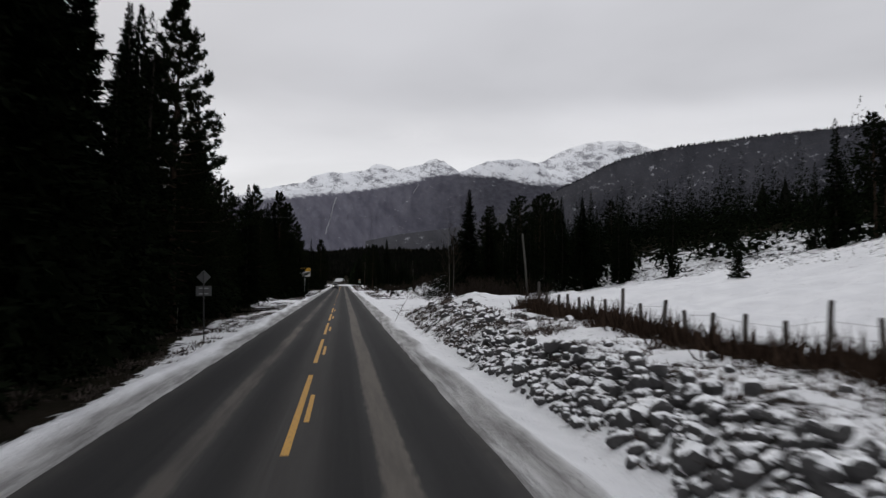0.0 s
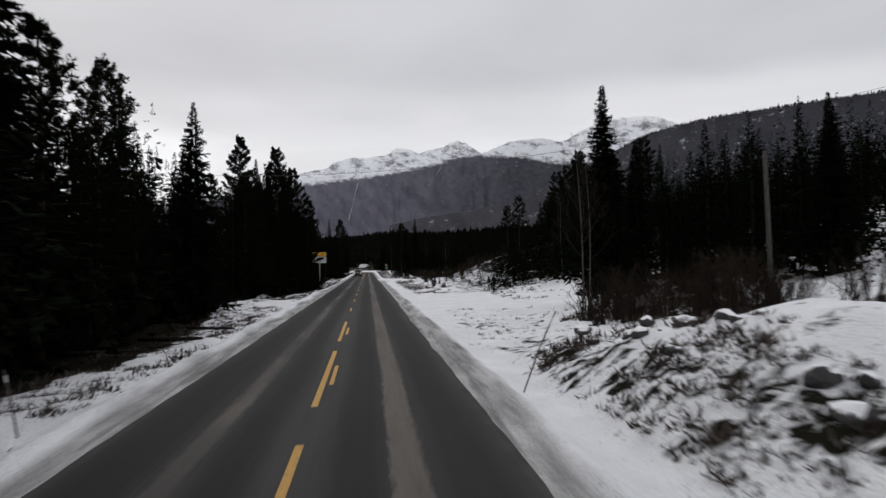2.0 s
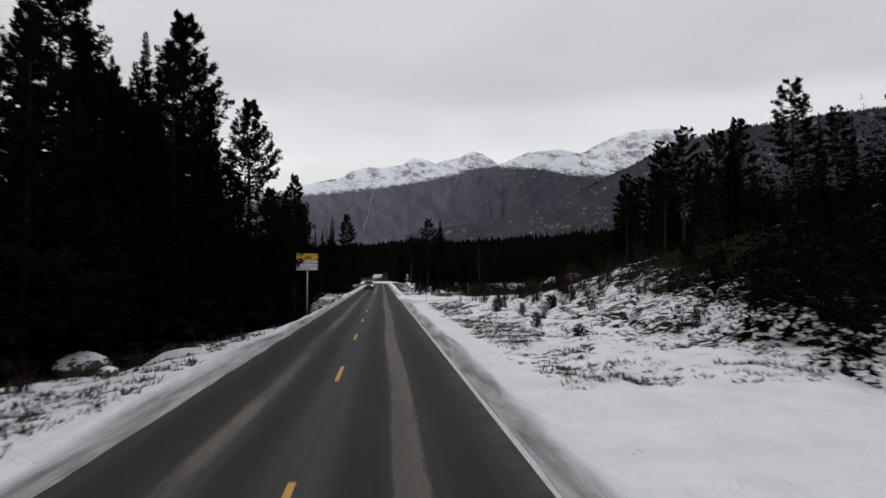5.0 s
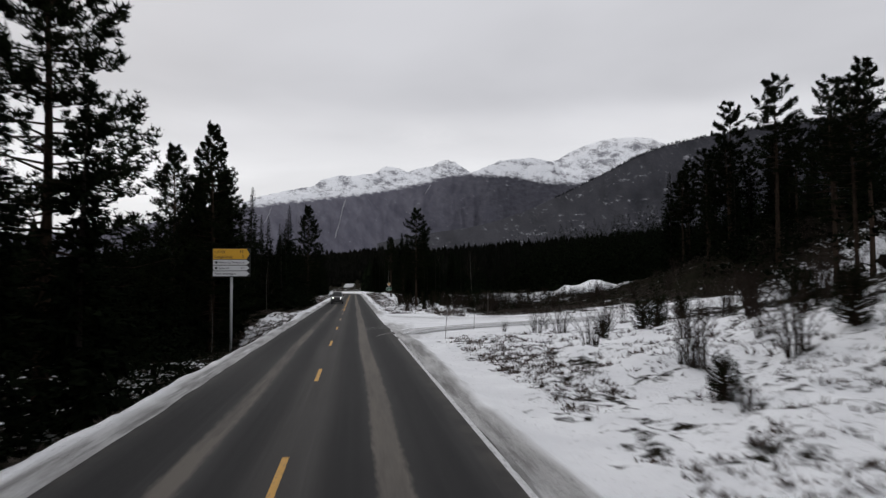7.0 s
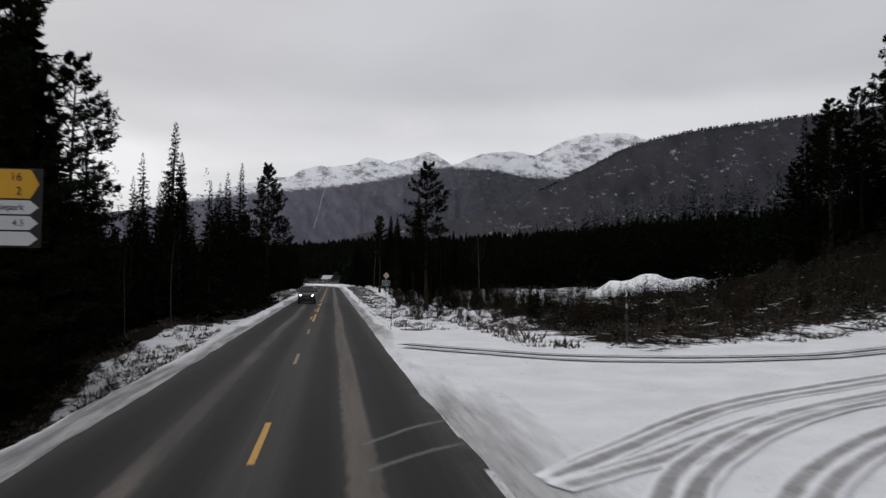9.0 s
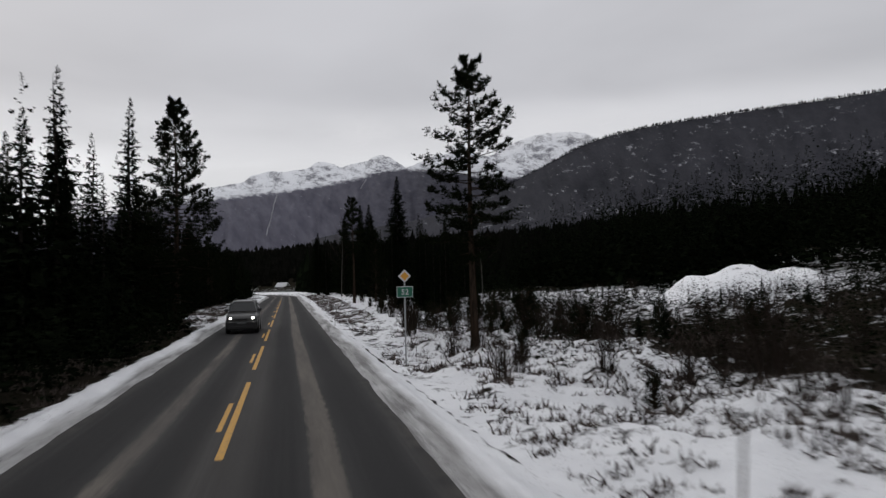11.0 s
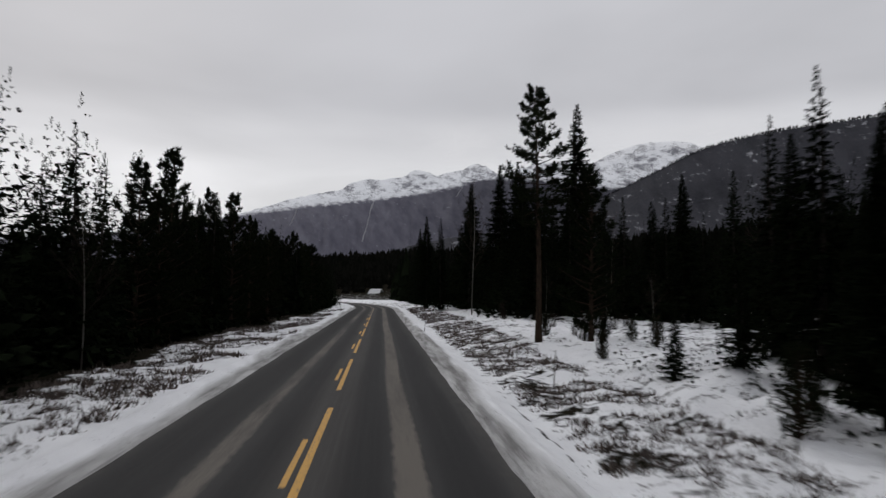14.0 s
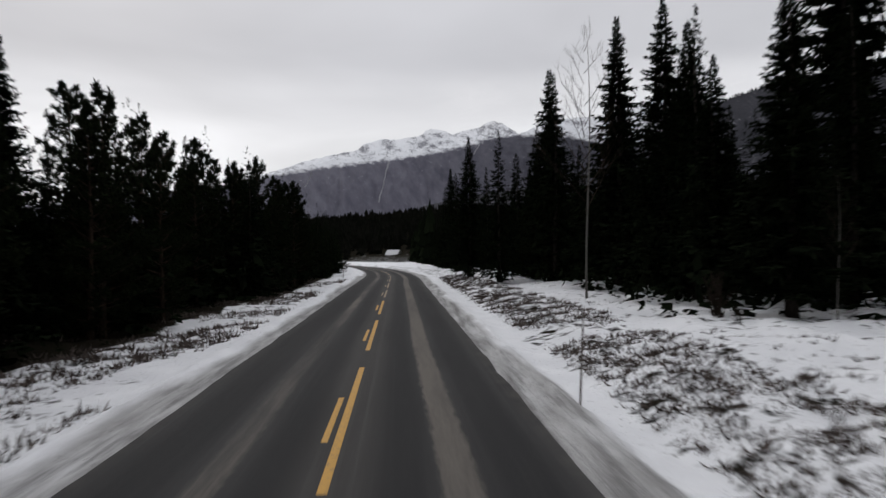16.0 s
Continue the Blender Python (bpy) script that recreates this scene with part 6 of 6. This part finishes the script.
def diamond_mesh(side, depth, material, y):
    bm = bmesh.new()
    box(bm, -side / 2, side / 2, y, y + depth, -side / 2, side / 2, 0.012)
    bmesh.ops.rotate(bm, cent=(0, 0, 0), matrix=Matrix.Rotation(radians(45), 3, "Y"), verts=bm.verts)
    me = bpy.data.meshes.new("diamond")
    bm.to_mesh(me)
    bm.free()
    me.materials.append(material)
    return me


def priority_sign():
    x, y = 5.9, 211.05
    g = land1(x, y)
    root = thing("road_sign", pose(x, y, g, 0, 0, 0), "amber priority sign above a green route plate", "road sign")
    post_of(root, 3.1 - g, 0.033)
    d = part("diamond", diamond_mesh(0.39, 0.02, M_SIGN_WHITE, -0.06), None, root, "amber diamond with a white border")
    d.matrix_basis = pose(0, 0, 3.0 - g)
    i = part("amber_face", diamond_mesh(0.265, 0.006, M_ORANGE, -0.066), None, d)
    bm = bmesh.new()
    plate(bm, 0.69, 0.455, 0.02, -0.06)
    p = part("number_plate", bm, M_SIGN_WHITE, root, "green plate with white border and route number")
    p.matrix_basis = pose(0, 0, 2.34 - g)
    bm = bmesh.new()
    plate(bm, 0.645, 0.41, 0.006, -0.066)
    part("green_face", bm, M_SIGN_GREEN, p)
    letters("52", 0.33, 0, -0.115, -0.072, p, M_SIGN_WHITE, "CENTER")


def sign_from_behind():
    x, y = -5.1, 31.4
    g = land1(x, y)
    root = thing("road_sign", pose(x, y, g, 0, -2, 0), "grey backs of a diamond sign and plate", "road sign")
    post_of(root, 3.0 - g, 0.03, M_CAR_DARK)
    d = part("diamond", diamond_mesh(0.44, 0.02, M_SIGN_BACK, 0.04), None, root)
    d.matrix_basis = pose(0, 0, 2.75 - g)
    bm = bmesh.new()
    plate(bm, 0.66, 0.44, 0.02, 0.04)
    p = part("plate", bm, M_SIGN_BACK, root)
    p.matrix_basis = pose(0, 0, 2.14 - g)
    for z in (-0.12, 0.12):
        bm = bmesh.new()
        box(bm, -0.2, 0.2, 0.015, 0.04, z - 0.02, z + 0.02)
        part("bracket", bm, M_STEEL, p)


def arrow_board(w, h, point, y, d):
    """A board whose right end is cut to a point."""
    bm = bmesh.new()
    pts = [(-w / 2, -h / 2), (w / 2 - point, -h / 2), (w / 2, 0), (w / 2 - point, h / 2), (-w / 2, h / 2)]
    front = [bm.verts.new((px, y, pz)) for px, pz in pts]
    rear = [bm.verts.new((px, y + d, pz)) for px, pz in pts]
    bm.faces.new(front)
    bm.faces.new(rear[::-1])
    for i in range(5):
        j = (i + 1) % 5
        bm.faces.new((front[j], front[i], rear[i], rear[j]))
    bmesh.ops.recalc_face_normals(bm, faces=bm.faces)
    return bm


def direction_sign():
    x, y = -8.2, 170.2
    g = land1(x, y)
    root = thing("direction_sign", pose(x, y, g, 0, 0, 0), "tall steel-post direction sign with yellow and white arrow boards", "road sign")
    post_of(root, 5.55 - g, 0.1, None, -0.6)
    W = 2.75
    bm = bmesh.new()
    box(bm, -W / 2 - 0.03, W / 2 + 0.05, -0.16, -0.12, 3.5 - g, 5.68 - g, 0.015)
    back = part("backboard", bm, M_BLACK, root, "black backing board")
    rows = [(5.25, 0.8, M_SIGN_YELLOW), (4.61, 0.38, M_SIGN_WHITE), (4.18, 0.38, M_SIGN_WHITE), (3.75, 0.38, M_SIGN_WHITE)]
    boards = []
    for z, h, m in rows:
        b = part("arrow_board", arrow_board(W - 0.05, h, 0.22, -0.18, 0.018), m, root, "yellow arrow board" if h > 0.5 else "white arrow board")
        b.matrix_basis = pose(0, 0, z - g)
        boards.append(b)
    yy = -0.186
    letters("Lykkja", 0.32, -1.25, 0.09, yy, boards[0], M_BLACK)
    letters("16", 0.32, 0.92, 0.09, yy, boards[0], M_BLACK, "RIGHT")
    letters("Langehaug", 0.32, -1.25, -0.3, yy, boards[0], M_BLACK)
    letters("2", 0.32, 0.92, -0.3, yy, boards[0], M_BLACK, "RIGHT")
    letters("Hytte og Feriepark", 0.25, -0.93, -0.08, yy, boards[1], M_BLACK)
    letters("Gravset", 0.25, -0.93, -0.08, yy, boards[2], M_BLACK)
    letters("4.5", 0.25, 1.0, -0.08, yy, boards[2], M_BLACK, "RIGHT")
    letters("Panoramavegen", 0.25, -1.22, -0.08, yy, boards[3], M_BLACK)
    for b in boards[1:3]:
        bm = bmesh.new()
        box(bm, -1.2, -1.02, -0.186, -0.18, -0.09, 0.09, 0.02)
        part("pictogram", bm, M_BLACK, b)
    for z in (3.9, 5.1):
        bm = bmesh.new()
        box(bm, -0.5, 0.5, -0.12, 0.11, z - 0.04 - g, z + 0.04 - g)
        part("bracket", bm, M_STEEL, root)


priority_sign()
sign_from_behind()
direction_sign()


# ---- pole and overhead line ----
def power_line():
    g = land1(16.9, 58.6)
    root = thing("utility_pole", pose(16.9, 58.6, g), "leaning bleached wooden utility pole", "utility pole")
    verts, faces = [], []
    tube(verts, faces, [(0, 0, -0.5), (-0.45, -0.6, (6.9 - g) * 0.5), (-0.9, -1.2, 6.9 - g)], [0.1, 0.09, 0.075], 8)
    part("shaft", mesh_of("shaft", verts, faces, M_POLE_WOOD, True), None, root)
    verts, faces = [], []
    a, b = Vector((60, 68, 20.9)), Vector((-45, 118, 17.2))
    n = 40
    path = [a.lerp(b, i / n) - Vector((0, 0, 7.6 * (1 - (2 * i / n - 1) ** 2))) for i in range(n + 1)]
    tube(verts, faces, path, [0.016] * len(path), 4)
    ob = new("overhead_wire", mesh_of("overhead_wire", verts, faces, M_WIRE))
    tagged(ob, "thin dark overhead wire slung across the road", "wire")


power_line()


# ---- fallen logs ----
for i, (x0, y0, x1, y1, r) in enumerate(((-8.6, 63.6, -5.2, 60.0, 0.09), (-7.6, 67.5, -4.9, 64.8, 0.07), (-10.8, 58.5, -7.4, 60.2, 0.06))):
    verts, faces = [], []
    za, zb = land1(x0, y0), land1(x1, y1)
    tube(verts, faces, [(0, 0, za + 0.35), ((x1 - x0) / 2, (y1 - y0) / 2, (za + zb) / 2 + 0.2), (x1 - x0, y1 - y0, zb + r)], [r, r * 0.9, r * 0.6], 7)
    ob = new("fallen_log", mesh_of("fallen_log", verts, faces, M_BARK, True))
    ob.matrix_basis = pose(x0, y0, 0)
    tagged(ob, "thin dark fallen trunk lying on the snowy verge", "log")


# ---- cabin by the bend ----
def cabin():
    g = -1.0
    root = thing("cabin", pose(-1.6, 633, g, 0, 0, -28), "small dark timber cabin with a snowy roof", "cabin")
    bm = bmesh.new()
    box(bm, -3.2, 3.2, -2.6, 2.6, -0.6, 3.1)
    part("wall", bm, M_CABIN, root)
    bm = bmesh.new()
    vs = [bm.verts.new(p) for p in ((-3.7, -3.2, 2.8), (3.7, -3.2, 2.8), (3.7, 0, 5.4), (-3.7, 0, 5.4), (-3.7, 3.2, 2.8), (3.7, 3.2, 2.8), (-3.7, -3.2, 3.05), (3.7, -3.2, 3.05), (3.7, 0, 5.68), (-3.7, 0, 5.68), (-3.7, 3.2, 3.05), (3.7, 3.2, 3.05))]
    for f in ((6, 7, 8, 9), (9, 8, 11, 10), (0, 3, 2, 1), (3, 4, 5, 2), (0, 1, 7, 6), (5, 4, 10, 11), (1, 2, 8, 7), (2, 5, 11, 8), (3, 0, 6, 9), (4, 3, 9, 10)):
        bm.faces.new([vs[i] for i in f])
    part("roof", bm, M_ROOF, root, "roof under thick snow")
    for x in (-1.9, 1.9):
        bm = bmesh.new()
        box(bm, x - 0.5, x + 0.5, -2.66, -2.58, 0.9, 1.9)
        w = part("window", bm, M_SIGN_WHITE, root)
        bm = bmesh.new()
        box(bm, x - 0.42, x + 0.42, -2.7, -2.66, 0.98, 1.82)
        part("pane", bm, M_CARGLASS, w)
    bm = bmesh.new()
    box(bm, -0.5, 0.5, -2.66, -2.58, -0.2, 1.9)
    part("door", bm, M_GREY_WOOD, root)


cabin()


# ---- oncoming car ----
def loft(sections, sx=1.0):
    """A body from cross sections along y: each (y, [(half width, z), ...])."""
    bm = bmesh.new()
    rings = []
    for y, pts in sections:
        ring = [bm.verts.new((-w, y, z)) for w, z in pts] + [bm.verts.new((w, y, z)) for w, z in pts[::-1]]
        rings.append(ring)
    n = len(rings[0])
    for a, b in zip(rings, rings[1:]):
        for i in range(n):
            j = (i + 1) % n
            bm.faces.new((a[i], a[j], b[j], b[i]))
    bm.faces.new(rings[0][::-1])
    bm.faces.new(rings[-1])
    bmesh.ops.recalc_face_normals(bm, faces=bm.faces)
    return bm


def smooth_part(name, bm, material, parent, label="", bevel=0.03):
    ob = part(name, bm, material, parent, label)
    md = ob.modifiers.new("bevel", "BEVEL")
    md.width, md.segments, md.limit_method = bevel, 3, "ANGLE"
    ob.data.polygons.foreach_set("use_smooth", [True] * len(ob.data.polygons))
    return ob


def car():
    root = thing("car", pose(-1.48, 223.9, 0.0, 0, 0, 0) @ Matrix.Diagonal((0.98, 1.0, 1.13, 1.0)), "dark grey sport utility car with lit headlights on the road", "car")
    # front at y = 0, rear at y = 4.6
    low = lambda w, z0, z1: [(w - 0.06, z0), (w, z0 + 0.15), (w, z1 - 0.12), (w - 0.08, z1)]
    body = loft([(0.0, low(0.74, 0.34, 0.8)), (0.12, low(0.86, 0.28, 0.89)), (0.6, low(0.92, 0.27, 0.98)), (1.35, low(0.94, 0.27, 1.09)), (2.6, low(0.94, 0.27, 1.13)), (3.9, low(0.93, 0.27, 1.14)), (4.5, low(0.88, 0.32, 1.08)), (4.6, low(0.8, 0.4, 0.95))])
    smooth_part("body", body, M_CAR, root)
    cab = loft([(1.2, [(0.86, 1.06), (0.84, 1.07), (0.80, 1.09), (0.7, 1.1)]), (1.95, [(0.86, 1.08), (0.75, 1.4), (0.64, 1.6), (0.5, 1.64)]), (2.6, [(0.87, 1.08), (0.76, 1.45), (0.65, 1.66), (0.5, 1.70)]),
                (3.9, [(0.87, 1.08), (0.79, 1.42), (0.70, 1.62), (0.55, 1.66)]), (4.5, [(0.84, 1.06), (0.78, 1.2), (0.72, 1.28), (0.6, 1.3)])])
    smooth_part("cabin_shell", cab, M_CAR, root)
    bm = bmesh.new()
    vs = [bm.verts.new(p) for p in ((-0.78, 1.235, 1.10), (0.78, 1.235, 1.10), (0.6, 1.885, 1.575), (-0.6, 1.885, 1.575))]
    f = bm.faces.new(vs)
    r = bmesh.ops.extrude_face_region(bm, geom=[f])
    bmesh.ops.translate(bm, verts=[v for v in r["geom"] if isinstance(v, bmesh.types.BMVert)], vec=(0, -0.035, 0.03))
    bmesh.ops.recalc_face_normals(bm, faces=bm.faces)
    part("windscreen", bm, M_CARGLASS, root)
    for s in (-1, 1):
        for y0, y1 in ((1.85, 2.75), (2.85, 3.75)):
            bm = bmesh.new()
            vs = [bm.verts.new(p) for p in ((s * 0.872, y0, 1.13), (s * 0.872, y1, 1.13), (s * 0.782, y1 - 0.05, 1.5), (s * 0.782, y0 + 0.2, 1.5))]
            f = bm.faces.new(vs)
            r = bmesh.ops.extrude_face_region(bm, geom=[f])
            bmesh.ops.translate(bm, verts=[v for v in r["geom"] if isinstance(v, bmesh.types.BMVert)], vec=(s * 0.02, 0, 0))
            bmesh.ops.recalc_face_normals(bm, faces=bm.faces)
            part("side_window", bm, M_CARGLASS, root)
        bm = bmesh.new()
        box(bm, s * 0.98 - 0.11, s * 0.98 + 0.11, 1.5, 1.62, 1.1, 1.26, 0.03)
        part("wing_mirror", bm, M_CAR_DARK, root)
        bm = bmesh.new()
        bmesh.ops.create_uvsphere(bm, u_segments=14, v_segments=8, radius=0.075)
        bmesh.ops.scale(bm, vec=(1.15, 0.5, 0.62), verts=bm.verts)
        bmesh.ops.rotate(bm, cent=(0, 0, 0), matrix=Matrix.Rotation(radians(-14 * s), 3, "Y"), verts=bm.verts)
        bmesh.ops.translate(bm, verts=bm.verts, vec=(s * 0.63, 0.0, 0.8))
        part("headlight", bm, M_HEADLIGHT, root, "bright lit headlight")
        bm = bmesh.new()
        box(bm, s * 0.34 - 0.2, s * 0.34 + 0.2, 2.1, 4.0, 1.72, 1.76, 0.015)
        bmesh.ops.scale(bm, vec=(0.12, 1, 1), verts=bm.verts, space=Matrix.Translation((-s * 0.56, 0, 0)))
        part("roof_rail", bm, M_CAR_DARK, root)
        for y in (0.85, 3.7):
            wheel = new("wheel")
            wheel.parent = root
            wheel.matrix_basis = pose(s * 0.84, y, 0.36)
            bm = bmesh.new()
            bmesh.ops.create_cone(bm, cap_ends=True, segments=28, radius1=0.36, radius2=0.36, depth=0.24)
            bmesh.ops.bevel(bm, geom=[e for e in bm.edges if abs(e.verts[0].co.z - e.verts[1].co.z) < 0.01], offset=0.04, segments=2, affect="EDGES")
            bmesh.ops.rotate(bm, cent=(0, 0, 0), matrix=Matrix.Rotation(radians(90), 3, "Y"), verts=bm.verts)
            part("tyre", bm, M_TYRE, wheel)
            bm = bmesh.new()
            bmesh.ops.create_cone(bm, cap_ends=True, segments=20, radius1=0.23, radius2=0.21, depth=0.27)
            bmesh.ops.rotate(bm, cent=(0, 0, 0), matrix=Matrix.Rotation(radians(90), 3, "Y"), verts=bm.verts)
            part("rim", bm, M_RIM, wheel)
    bm = bmesh.new()
    for s in (-1, 1):
        box(bm, s * 0.19 - 0.17, s * 0.19 + 0.17, -0.03, 0.06, 0.7, 0.81, 0.03)
    part("grille", bm, M_BLACK, root)
    bm = bmesh.new()
    box(bm, -0.88, 0.88, -0.05, 0.4, 0.2, 0.66, 0.07)
    part("bumper", bm, M_BLACK, root, "black lower bumper")
    bm = bmesh.new()
    box(bm, -0.66, 0.66, -0.07, -0.045, 0.27, 0.4, 0.01)
    part("air_intake", bm, M_BLACK, root)
    bm = bmesh.new()
    box(bm, -0.26, 0.26, -0.09, -0.05, 0.5, 0.61, 0.008)
    part("number_plate", bm, M_SIGN_BACK, root, "blank pale number plate")


car()
